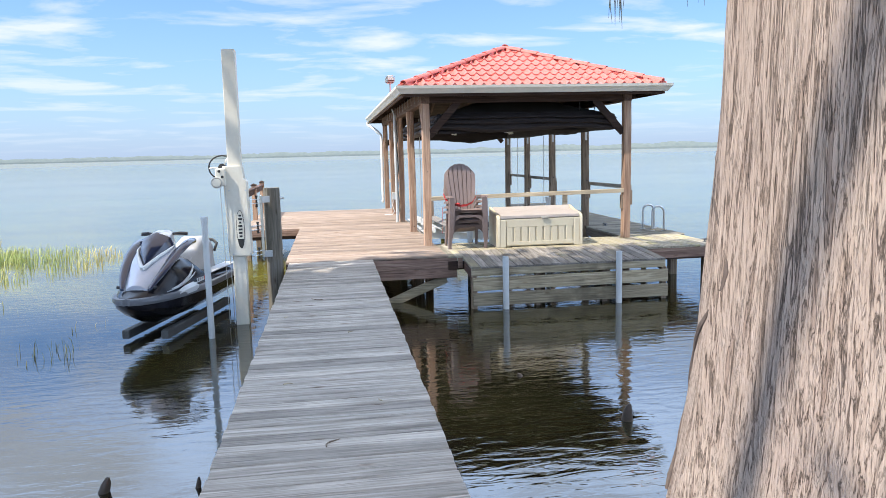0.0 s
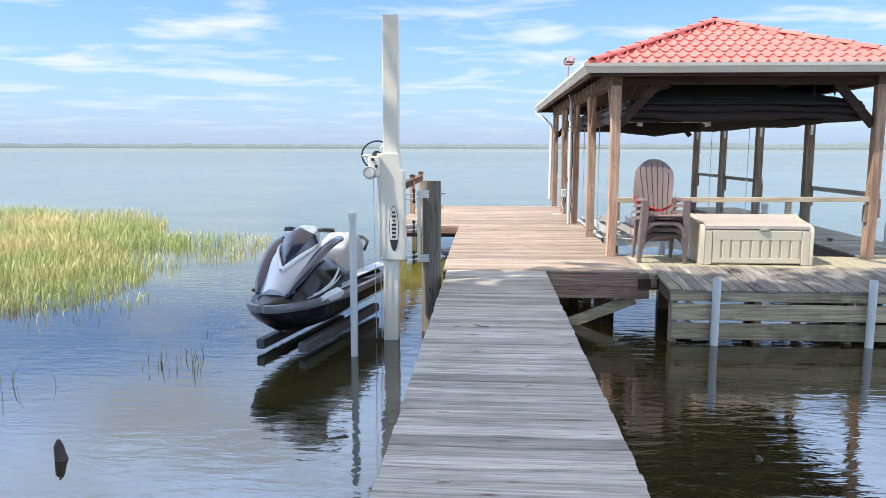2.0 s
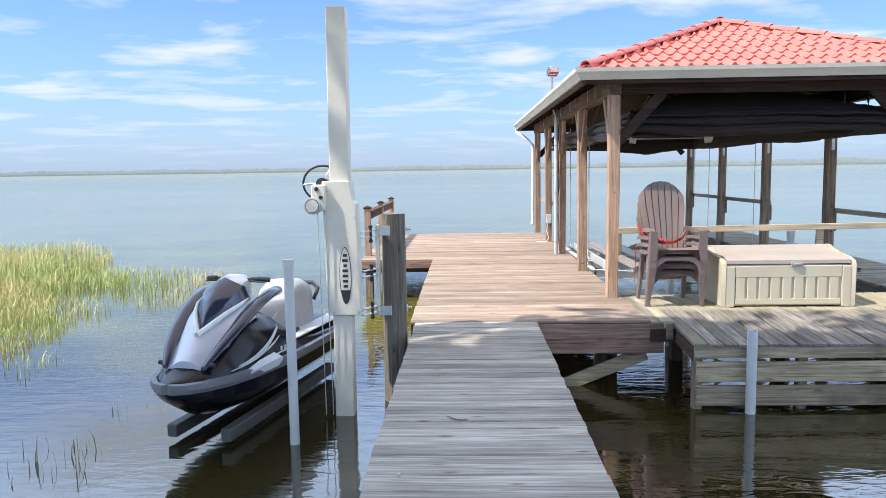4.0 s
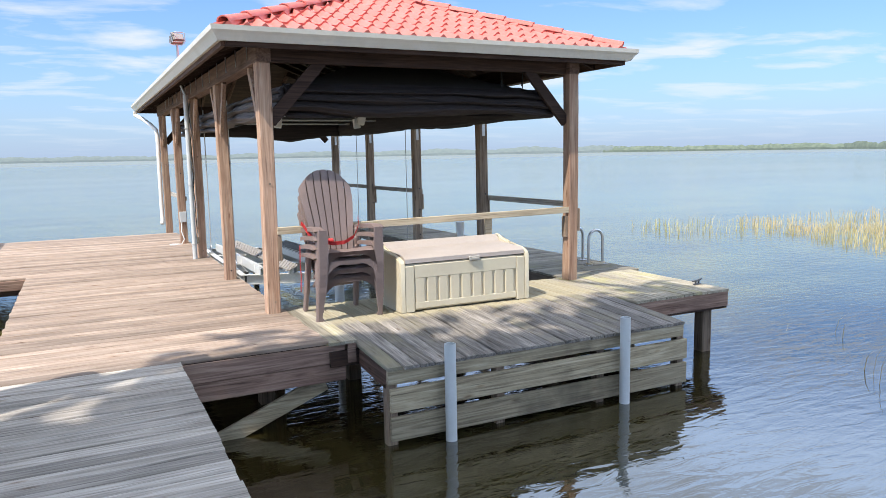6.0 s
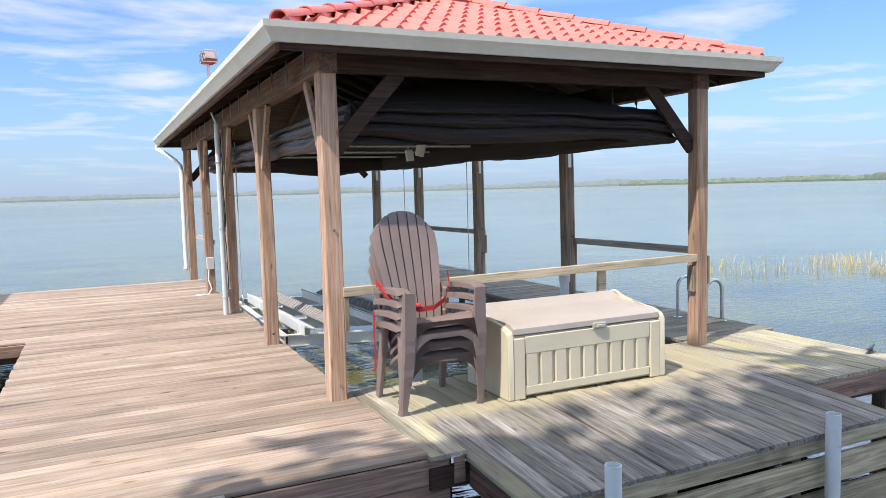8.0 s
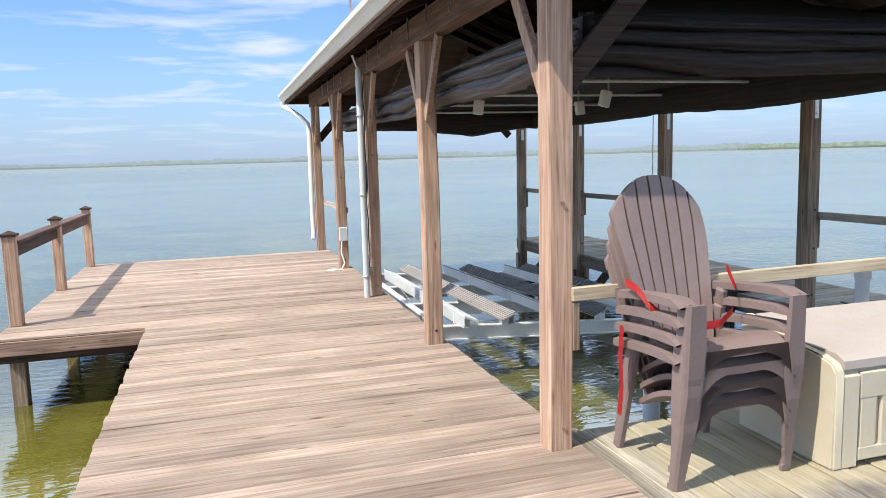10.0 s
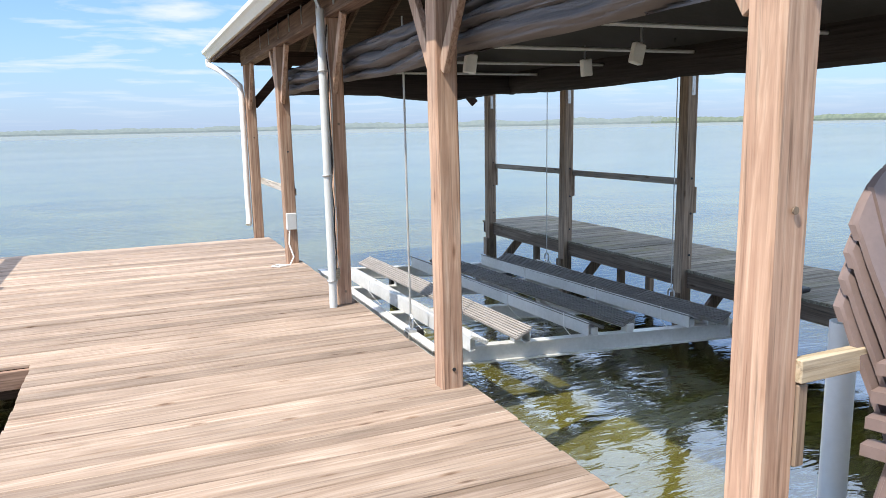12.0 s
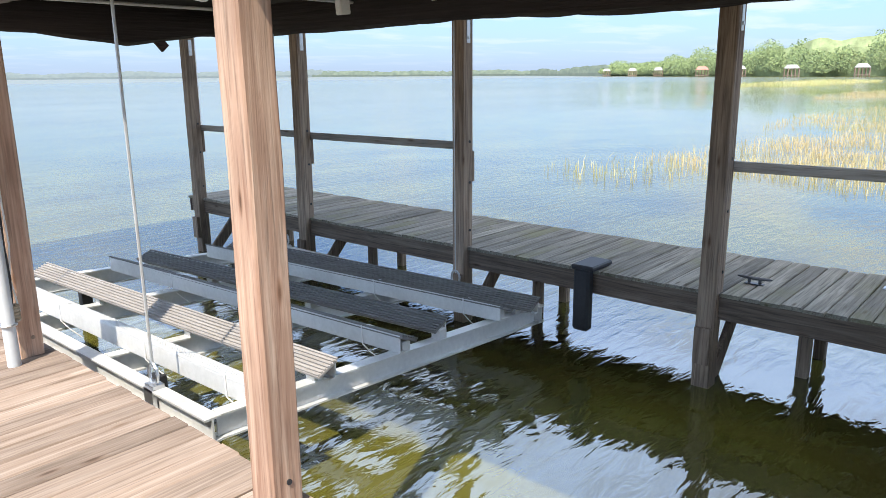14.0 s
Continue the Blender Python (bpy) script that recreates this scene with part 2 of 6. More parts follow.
def part(name, bm, mat, parent=None, label="", smooth=False, at=None):
    ob = new(name, to_mesh(bm, name, mat, smooth))
    if parent:
        ob.parent = parent
    if at:
        ob.location = at
    if label:
        ob["label"] = label
    return ob


def boxed(bm, x0, x1, y0, y1, z0, z1, bevel=0.0, m=None):
    r = bmesh.ops.create_cube(bm, size=1.0)
    for v in r["verts"]:
        v.co = Vector(((x0 + x1) / 2 + v.co.x * (x1 - x0), (y0 + y1) / 2 + v.co.y * (y1 - y0), (z0 + z1) / 2 + v.co.z * (z1 - z0)))
    if bevel:
        edges = list({e for v in r["verts"] for e in v.link_edges})
        out = bmesh.ops.bevel(bm, geom=edges, offset=bevel, segments=1, affect="EDGES")
        vs = list({v for f in out["faces"] for v in f.verts} | {v for v in r["verts"] if v.is_valid})
    else:
        vs = r["verts"]
    if m is not None:
        bmesh.ops.transform(bm, matrix=m, verts=vs)
    return vs


def bar(bm, p0, p1, w, h, bevel=0.0, up=(0, 0, 1)):
    """A squared timber from p0 to p1, w wide and h high."""
    p0, p1 = Vector(p0), Vector(p1)
    d = (p1 - p0)
    z = Vector(up)
    if abs(d.normalized().dot(z)) > 0.98:
        z = Vector((0, 1, 0))
    x = d.normalized()
    y = z.cross(x).normalized()
    z = x.cross(y)
    m = Matrix((x, y, z)).transposed().to_4x4()
    m.translation = (p0 + p1) / 2
    return boxed(bm, -d.length / 2, d.length / 2, -w / 2, w / 2, -h / 2, h / 2, bevel, m)


def rod(bm, p0, p1, r0, r1=None, seg=12, caps=True):
    p0, p1 = Vector(p0), Vector(p1)
    d = p1 - p0
    m = d.to_track_quat("Z", "Y").to_matrix().to_4x4()
    m.translation = (p0 + p1) / 2
    return bmesh.ops.create_cone(bm, cap_ends=caps, segments=seg, radius1=r0, radius2=r0 if r1 is None else r1, depth=d.length, matrix=m)["verts"]


def tube(bm, pts, r, seg=8, closed=False):
    """A round tube along points; r is one radius or one for each point."""
    pts = [Vector(p) for p in pts]
    n = len(pts)
    rings = []
    side = None
    for i, p in enumerate(pts):
        a, b = pts[(i - 1) % n if closed else max(i - 1, 0)], pts[(i + 1) % n if closed else min(i + 1, n - 1)]
        d = (b - a).normalized()
        if side is None:
            side = d.orthogonal().normalized()
        side = (side - d * side.dot(d)).normalized()
        other = d.cross(side)
        rr = r[i] if isinstance(r, (list, tuple)) else r
        rings.append([bm.verts.new(p + (side * math.cos(k * math.tau / seg) + other * math.sin(k * math.tau / seg)) * rr) for k in range(seg)])
    for i in range(n if closed else n - 1):
        a, b = rings[i], rings[(i + 1) % n]
        for k in range(seg):
            bm.faces.new((a[k], a[(k + 1) % seg], b[(k + 1) % seg], b[k]))
    if not closed:
        bm.faces.new(list(reversed(rings[0])))
        bm.faces.new(rings[-1])
    return rings


def bm_new():
    return bmesh.new()


def loft(bm, sections, cap=True):
    """Skin closed sections, each a list of points of one length."""
    rings = [[bm.verts.new(p) for p in s] for s in sections]
    k = len(rings[0])
    for a, b in zip(rings, rings[1:]):
        for i in range(k):
            bm.faces.new((a[i], a[(i + 1) % k], b[(i + 1) % k], b[i]))
    if cap:
        bm.faces.new(list(reversed(rings[0])))
        bm.faces.new(rings[-1])
    return rings


# ---- ground and water ----
def water_material():
    mat, nt, bsdf = material("lake_water")
    v1, _ = coords(nt, (0.8, 2.6, 1.0))
    v2, _ = coords(nt, (0.03, 0.05, 1.0))
    v3, _ = coords(nt, (0.35, 0.5, 1.0))
    w1 = noise_node(nt, v1, 3.2, 3, 0.5, 0.6)
    w2 = noise_node(nt, v3, 1.0, 3, 0.5, 0.5)
    patch = noise_node(nt, v2, 1.0, 3, 0.5)
    tint = noise_node(nt, v3, 0.9, 4, 0.6)
    col = ramp_node(nt, tint, [(0.35, (0.022, 0.019, 0.006)), (0.65, (0.044, 0.039, 0.010))])
    place = nt.nodes.new("ShaderNodeSeparateXYZ")      # brown base darkened for the shaded bank, greener and brighter for the sunlit water
    nt.links.new(coords(nt)[0], place.inputs[0])
    span = nt.nodes.new("ShaderNodeMapRange")
    span.inputs["From Min"].default_value, span.inputs["From Max"].default_value = 11.5, 14.5
    nt.links.new(place.outputs[1], span.inputs["Value"])
    col = mix_node(nt, 1.0, col, ramp_node(nt, span.outputs[0], [(0.0, (0.9, 0.85, 1.0)), (1.0, (3.1, 3.3, 2.2))]), "MULTIPLY")
    nt.links.new(col, bsdf.inputs["Base Color"])
    dist = nt.nodes.new("ShaderNodeVectorMath")        # open water, away from the sheltered shore, is roughened by wind
    dist.operation = "LENGTH"
    nt.links.new(coords(nt)[0], dist.inputs[0])
    wind = nt.nodes.new("ShaderNodeMapRange")
    wind.inputs["From Min"].default_value, wind.inputs["From Max"].default_value = 60.0, 500.0
    wind.inputs["To Min"].default_value, wind.inputs["To Max"].default_value = 0.03, 0.34
    nt.links.new(dist.outputs["Value"], wind.inputs["Value"])
    nt.links.new(wind.outputs[0], bsdf.inputs["Roughness"])
    bsdf.inputs["IOR"].default_value = 1.75
    bsdf.inputs["Specular IOR Level"].default_value = 1.0
    add = nt.nodes.new("ShaderNodeMath")
    add.operation = "MULTIPLY_ADD"
    nt.links.new(w1, add.inputs[0])
    add.inputs[1].default_value = 0.42
    nt.links.new(w2, add.inputs[2])
    calm = nt.nodes.new("ShaderNodeMath")
    calm.operation = "MULTIPLY"
    nt.links.new(add.outputs[0], calm.inputs[0])
    nt.links.new(ramp_node(nt, patch, [(0.38, 0.25), (0.62, 1.0)]), calm.inputs[1])
    nt.links.new(bump_node(nt, calm.outputs[0], 0.55, 0.045), bsdf.inputs["Normal"])
    return mat


bm = bm_new()
bmesh.ops.create_grid(bm, x_segments=40, y_segments=40, size=2400)
tagged(part("water", bm, water_material()), "rippled olive-brown lake water reflecting a blue sky", "water", kind="structure").location = (0, 0, WATER)

# set pale, out of sight, so that the bank bounces light upwards
GROUND = plain("lake_bed_soil", (0.36, 0.31, 0.22), 0.9, vary=0.3, scale=0.4, bump=0.4)
bm = bm_new()
bmesh.ops.create_grid(bm, x_segments=120, y_segments=120, size=2500)
for v in bm.verts:
    v.co.x *= abs(v.co.x / 2500) ** 1.2
    v.co.y *= abs(v.co.y / 2500) ** 1.2
    k = min(max((1.2 - v.co.y + 0.35 * math.sin(v.co.x * 0.7)) / 3.0, 0), 1)
    v.co.z = -2.2 + 2.1 * k + 0.06 * noise.noise(v.co * 0.5)
tagged(part("ground", bm, GROUND), "brown sandy lake bed rising to a low bank", "ground", kind="structure")

# ---- decks: frames under the boards ----
BOARD = 0.028
GX0, GX1, DECK_Y = -0.42, 0.87, 11.42
DX0, DX1, DECK_END = -0.50, 2.11, 22.5
FX0, FY0 = -1.87, 17.08
PX1, PY0, PY1 = 6.95, 11.36, 13.05
BX0, BX1, BY0 = 2.36, 5.56, 10.64
WX0, WX1 = 5.80, 7.10


def frame_timbers(owner, rects, mat_x, mat_y, depth=0.2, t=0.045, low=0.001):
    for (x0, x1, y0, y1) in rects:
        for y in (y0 + t / 2 + 0.012, y1 - t / 2 - 0.012):
            bm = bm_new()
            boxed(bm, x0 + 0.01, x1 - 0.01, y - t / 2, y + t / 2, -BOARD - depth, -BOARD - low, 0.004)
            part("rim_joist", bm, mat_x, owner)
        n = max(2, round((x1 - x0) / 0.6) + 1)
        for i in range(n):
            x = x0 + 0.035 + (x1 - x0 - 0.07) * i / (n - 1)
            bm = bm_new()
            boxed(bm, x - t / 2, x + t / 2, y0 + t + 0.014, y1 - t - 0.014, -BOARD - depth, -BOARD - low, 0.004)
            part("joist", bm, mat_y, owner)


gangway = thing("gangway", "weathered grey wooden plank gangway leading over the water", "gangway", kind="structure")
deck = thing("deck", "sun-bleached tan wooden boat dock deck beside the slip", "deck", kind="structure")
porch = thing("dock_platform", "weathered wooden platform in front of the boathouse", "deck", kind="structure")
walkway = thing("walkway", "narrow mossy grey wooden walkway beside the boat slip", "walkway", kind="structure")
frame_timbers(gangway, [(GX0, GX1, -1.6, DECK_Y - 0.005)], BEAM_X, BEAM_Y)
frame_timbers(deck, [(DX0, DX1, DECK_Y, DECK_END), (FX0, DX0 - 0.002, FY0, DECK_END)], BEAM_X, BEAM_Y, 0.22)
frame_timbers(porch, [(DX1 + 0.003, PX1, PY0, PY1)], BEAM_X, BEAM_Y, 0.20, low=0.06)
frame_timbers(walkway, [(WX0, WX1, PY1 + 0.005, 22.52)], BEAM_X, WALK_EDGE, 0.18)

bm = bm_new()
boxed(bm, FX0 - 0.02, DX0 - 0.005, FY0 - 0.036, FY0 + 0.002, -0.168, -0.032, 0.004)
part("fascia_board", bm, EDGE_WOOD, deck, "reddish edge board")

# pilings under the decks
for owner, spots in ((gangway, [(x, y) for x in (-0.28, 0.73) for y in (1.5, 4.4, 7.4, 10.3)]),
                     (deck, [(x, y) for x in (-0.36, 1.75) for y in (12.3, 15.3, 18.3, 21.3)] + [(-1.74, 17.4), (-1.74, 20.0), (-1.74, 22.3)]),
                     (porch, [(2.75, 12.6), (5.3, 12.6), (6.75, 11.55), (6.75, 12.85), (4.1, 12.8)]),
                     (walkway, [(x, y) for x in (6.45, 6.95) for y in (14.6, 17.1, 19.5, 21.8)])):
    for x, y in spots:
        bm = bm_new()
        half = 0.045 if owner is walkway else 0.07
        boxed(bm, -half, half, -half, half, -2.2, -BOARD - 0.01, 0.008)
        part("piling", bm, OLD_POST, owner, at=(x, y, 0))

# ---- boathouse ----
boathouse = thing("boathouse", "open timber boathouse with a red tiled hip roof", "boathouse")
LEFT_Y = [12.905, 15.35, 17.80, 20.13, 22.58]
RIGHT_Y = [12.88, 15.14, 17.55, 19.92, 22.22]
LX, RX, BEAM_Z0, BEAM_Z1 = 2.0, 5.805, 2.56, 2.78


def post_mesh(z0, z1, seed, half=0.07, warp=0.004):
    rng = random.Random(seed)
    bm = bm_new()
    n = 12
    rows = []
    ph, am = rng.uniform(0, 6), rng.uniform(0.5, 1.6) * warp
    for i in range(n):
        z = z0 + (z1 - z0) * i / (n - 1)
        dx, dy = am * math.sin(z * 1.6 + ph) + rng.uniform(-0.002, 0.002), am * math.cos(z * 1.3 + ph) + rng.uniform(-0.002, 0.002)
        c = 0.009
        h = half
        pts = [(-h + c, -h), (h - c, -h), (h, -h + c), (h, h - c), (h - c, h), (-h + c, h), (-h, h - c), (-h, -h + c)]
        rows.append([(x + dx, y + dy, z) for x, y in pts])
    loft(bm, rows)
    return bm


for i, y in enumerate(LEFT_Y):
    p = part("post", post_mesh(-2.0, BEAM_Z0, i), POST_WOOD, boathouse, "reddish-brown squared timber post", at=(LX, y, 0))
    for z in (0.12, 1.35 + 0.15 * (i % 3)):
        bm = bm_new()
        rod(bm, (0.01, -0.0745, z), (0.01, -0.069, z), 0.012, seg=10)
        part("knot", bm, BLACK if i % 2 else OLD_POST, p)
for i, y in enumerate(RIGHT_Y):
    p = part("post", post_mesh(-2.0, BEAM_Z0, 20 + i), OLD_POST if i else POST_WOOD, boathouse, "dark weathered timber post" if i else "reddish-brown squared timber post", at=(RX, y, 0))
    if i:
        bm = bm_new()
        boxed(bm, -0.025, 0.025, -0.078, -0.0705, 1.88, 2.08, 0.003)
        rod(bm, (0, -0.085, 1.93), (0, -0.076, 1.93), 0.014, seg=8)
        part("strap_plate", bm, STEEL, p)
        for z in (0.16, 0.62, 1.0):
            bm = bm_new()
            rod(bm, (0.02, -0.076, z), (0.02, -0.069, z), 0.013, seg=8)
            part("bolt", bm, BLACK, p)
for x in (LX, RX):
    bm = bm_new()
    boxed(bm, x - 0.075, x + 0.075, 12.80, 22.8, BEAM_Z0, BEAM_Z1, 0.006)
    part("side_beam", bm, PLATE_Y, boathouse)
for y in (12.90, 22.7):
    bm = bm_new()
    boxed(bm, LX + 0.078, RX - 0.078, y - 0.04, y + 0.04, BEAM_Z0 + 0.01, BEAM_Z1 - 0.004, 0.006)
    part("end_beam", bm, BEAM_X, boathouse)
# knee braces from the outer row of posts to the beam
for i, y in enumerate(LEFT_Y):
    for sgn in (-1, 1):
        if (i == 0 and sgn < 0) or (i == len(LEFT_Y) - 1 and sgn > 0):
            continue
        bm = bm_new()
        bar(bm, (LX - 0.02, y + sgn * 0.075, 1.93), (LX - 0.02, y + sgn * 0.47, 2.555), 0.045, 0.085, 0.004)
        part("knee_brace", bm, POST_WOOD, boathouse)
for x, sgn in ((LX, 1), (RX, -1)):
    for y in (12.90, 22.66):
        bm = bm_new()
        bar(bm, (x + sgn * 0.06, y, 1.98), (x + sgn * 0.62, y, 2.60), 0.13, 0.045, 0.004, up=(0, 1, 0))
        part("knee_brace", bm, BEAM_X, boathouse)

# roof shell, rafters and tiles
RX0, RX1, RY0, RY1, EAVE, RIDGE = 1.57, 6.43, 12.60, 23.5, 2.84, 3.79
MIDX, HIP = (RX0 + RX1) / 2, (RX1 - RX0) / 2
CORNER = [Vector((RX0, RY0, EAVE)), Vector((RX1, RY0, EAVE)), Vector((RX1, RY1, EAVE)), Vector((RX0, RY1, EAVE)),
          Vector((MIDX, RY0 + HIP, RIDGE)), Vector((MIDX, RY1 - HIP, RIDGE))]
bm = bm_new()
up = [bm.verts.new(p) for p in CORNER]
lo = [bm.verts.new(p - Vector((0, 0, 0.05))) for p in CORNER]
for f in ((0, 1, 4), (1, 2, 5, 4), (2, 3, 5), (3, 0, 4, 5)):
    bm.faces.new([up[i] for i in f])
    bm.faces.new([lo[i] for i in reversed(f)])
for i in range(4):
    j = (i + 1) % 4
    bm.faces.new((up[i], lo[i], lo[j], up[j]))
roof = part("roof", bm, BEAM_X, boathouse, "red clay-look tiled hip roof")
slope = (RIDGE - EAVE) / HIP
for k in range(17):
    y = 13.2 + k * 0.6
    for sgn, xe in ((1, RX0 + 0.02), (-1, RX1 - 0.02)):
        run = min(HIP - 0.1, y - RY0 - 0.05, RY1 - y - 0.05)
        if run < 0.3:
            continue
        bm = bm_new()
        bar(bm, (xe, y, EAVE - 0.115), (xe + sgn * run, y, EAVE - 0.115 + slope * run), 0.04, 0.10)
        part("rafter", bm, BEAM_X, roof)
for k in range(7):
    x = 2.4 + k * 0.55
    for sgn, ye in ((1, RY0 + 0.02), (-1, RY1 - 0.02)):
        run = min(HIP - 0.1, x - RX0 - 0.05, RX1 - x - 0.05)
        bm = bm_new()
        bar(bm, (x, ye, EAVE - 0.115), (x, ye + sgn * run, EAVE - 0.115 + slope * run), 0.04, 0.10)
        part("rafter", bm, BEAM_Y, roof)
for k in range(14):                                   # metal ties on the outer side of the beam
    bm = bm_new()
    boxed(bm, LX - 0.081, LX - 0.0755, 13.2 + k * 0.6 - 0.02, 13.2 + k * 0.6 + 0.02, 2.62, 2.80, 0.0)
    part("rafter_tie", bm, STEEL, roof)

TILE_W, TILE_L = 0.172, 0.335


def tile_rows(c0, c1, a0, a1):
    """Tiles of one roof face between the eave c0-c1 and the ridge a0-a1: each a list of cross rows of points."""
    along = (c1 - c0).normalized()
    width = (c1 - c0).length
    rise = a0 - c0
    rise = rise - along * rise.dot(along)
    length = rise.length
    rise.normalize()
    normal = along.cross(rise).normalized()
    inl = (a0 - c0).dot(along) / length
    inr = (c1 - a1).dot(along) / length
    rows = math.ceil(length / TILE_L)
    cols = round(width / TILE_W)
    w = width / cols
    for r in range(rows):
        for c in range(cols):
            s0, s1 = r * TILE_L - 0.03, min((r + 1) * TILE_L, length)
            mid = (c + 0.5) * w
            if not (inl * s0 - w < mid < width - inr * s0 + w):
                continue
            out = []
            for s, h in ((s0, 0.040), (s1, 0.014)):
                row = []
                for i in range(9):
                    q = i / 8
                    x = min(max((c + q) * w, inl * s), width - inr * s)
                    z = 0.022 * math.cos(math.tau * (q - 0.35)) + 0.009 * math.cos(2 * math.tau * (q - 0.35))
                    row.append(c0 + along * x + rise * s + normal * (h + z))
                out.append((row, normal))
            if (out[0][0][-1] - out[0][0][0]).length < 0.02:
                continue
            yield out


def tile_into(bm, out, thick=0.014):
    (front, nrm), (back, _) = out
    f = [bm.verts.new(p) for p in front]
    b = [bm.verts.new(p) for p in back]
    fl = [bm.verts.new(p - nrm * (thick + 0.02)) for p in front]
    for i in range(8):
        bm.faces.new((f[i], f[i + 1], b[i + 1], b[i]))
        bm.faces.new((fl[i], fl[i + 1], f[i + 1], f[i]))


def ridge_cap(p0, p1):
    """Half-round cap tiles that lap one another from p0 up to p1."""
    p0, p1 = Vector(p0), Vector(p1)
    d = (p1 - p0).normalized()
    side = d.cross(Vector((0, 0, 1))).normalized()
    upv = side.cross(d)
    n = round((p1 - p0).length / 0.38)
    step = (p1 - p0).length / n
    for k in range(n):
        bm = bm_new()
        rows = []
        for s, r, h in ((k * step - 0.04, 0.078, 0.022), ((k + 1) * step, 0.068, 0.010)):
            o = p0 + d * s + upv * h
            ring = [o + side * (r * math.cos(a)) + upv * (r * 0.8 * math.sin(a)) for a in [math.pi * i / 8 for i in range(9)]]
            inner = [o + side * ((r - 0.014) * math.cos(a)) + upv * ((r - 0.014) * 0.8 * math.sin(a)) for a in [math.pi * i / 8 for i in range(8, -1, -1)]]
            rows.append(ring + inner)
        loft(bm, rows)
        part("cap_tile", bm, TILE, roof, smooth=True)


ridge_cap(CORNER[0] + Vector((0.06, 0.06, 0.045)), CORNER[4] + Vector((0, 0, 0.03)))
ridge_cap(CORNER[1] + Vector((-0.06, 0.06, 0.045)), CORNER[4] + Vector((0, 0, 0.03)))
ridge_cap(CORNER[4] + Vector((0, 0, 0.03)), CORNER[5] + Vector((0, 0, 0.03)))
ridge_cap(CORNER[3], CORNER[5])
ridge_cap(CORNER[2], CORNER[5])


# gutters round the eaves: an ogee trough, in four mitred runs
def gutter_run(p0, p1, out, parent):
    """out: the way from the roof; the ends are mitred by 45 degrees."""
    p0, p1, out = Vector(p0), Vector(p1), Vector(out)
    d = (p1 - p0).normalized()
    prof = [(0.0, 0.0), (0.0, -0.135), (0.055, -0.140), (0.075, -0.105), (0.095, -0.075), (0.120, -0.050), (0.125, -0.004), (0.105, -0.004), (0.100, -0.045), (0.02, -0.12), (0.012, 0.0)]
    rows = []
    for p, sgn in ((p0, -1), (p1, 1)):
        rows.append([p + out * o + d * (sgn * o) + Vector((0, 0, z)) for o, z in prof])
    bm = bm_new()
    loft(bm, rows)
    return part("gutter", bm, GUTTER, parent, "off-white painted metal gutter")


GZ = EAVE + 0.015
g0, g1, g2, g3 = (RX0 + 0.01, RY0 + 0.01, GZ), (RX1 - 0.01, RY0 + 0.01, GZ), (RX1 - 0.01, RY1 - 0.01, GZ), (RX0 + 0.01, RY1 - 0.01, GZ)
gutter_run(g0, g1, (0, -1, 0), boathouse)
gutter_run(g2, g1, (1, 0, 0), boathouse)
gutter_run(g0, g3, (-1, 0, 0), boathouse)
gutter_run(g3, g2, (0, 1, 0), boathouse)
for x in (RX0, RX1):                                   # fascia boards behind the gutters
    bm = bm_new()
    boxed(bm, x - 0.008 if x == RX0 else x - 0.032, x + 0.032 if x == RX0 else x + 0.008, RY0 + 0.02, RY1 - 0.02, EAVE - 0.17, EAVE - 0.052)
    part("fascia", bm, BEAM_Y, boathouse)
for y in (RY0, RY1):
    bm = bm_new()
    boxed(bm, RX0 + 0.034, RX1 - 0.034, y - 0.005 if y == RY0 else y - 0.03, y + 0.03 if y == RY0 else y + 0.005, EAVE - 0.17, EAVE - 0.052)
    part("fascia", bm, BEAM_X, boathouse)
bm = bm_new()
tube(bm, [(RX0 - 0.06, 23.3, 2.70), (RX0 - 0.06, 23.3, 2.62), (1.64, 23.05, 2.52), (1.78, 22.80, 2.38), (1.87, 22.64, 2.26), (1.88, 22.60, 2.1), (1.87, 22.60, 0.6), (1.87, 22.58, 0.28), (1.85, 22.54, 0.20)], 0.042, 10)
part("downspout", bm, WHITE, boathouse, "white plastic downspout", smooth=True)
bm = bm_new()
tube(bm, [(6.45, 23.3, 2.70), (6.40, 23.2, 2.58), (5.98, 22.45, 2.40), (5.90, 22.28, 2.25), (5.90, 22.26, 2.1), (5.90, 22.26, 0.75), (5.89, 22.23, 0.66)], 0.042, 10)
part("downspout", bm, WHITE, boathouse, "white plastic downspout", smooth=True)

# rails between the posts
bm = bm_new()
bar(bm, (LX + 0.06, 12.84, 0.86), (RX - 0.01, 12.84, 0.895), 0.04, 0.075, 0.004)
part("rail", bm, RAIL_WOOD, boathouse, "bleached wooden rail")
bm = bm_new()
boxed(bm, 4.56, 4.65, 12.865, 12.905, 0.0, 0.85, 0.004)
part("rail_strut", bm, RAIL_WOOD, boathouse)
for x in (LX + 0.085, RX - 0.085):
    bm = bm_new()
    boxed(bm, x - 0.02, x + 0.02, 12.83, 12.92, 0.55, 0.815, 0.004)
    part("rail_block", bm, OLD_POST, boathouse)
for i, j in ((0, 1), (2, 3), (3, 4)):
    bm = bm_new()
    bar(bm, (RX + 0.09, RIGHT_Y[i] - 0.02, 0.95), (RX + 0.09, RIGHT_Y[j] + 0.02, 0.94), 0.04, 0.075, 0.004)
    part("rail", bm, RAIL_Y, boathouse, "grey weathered wooden rail")
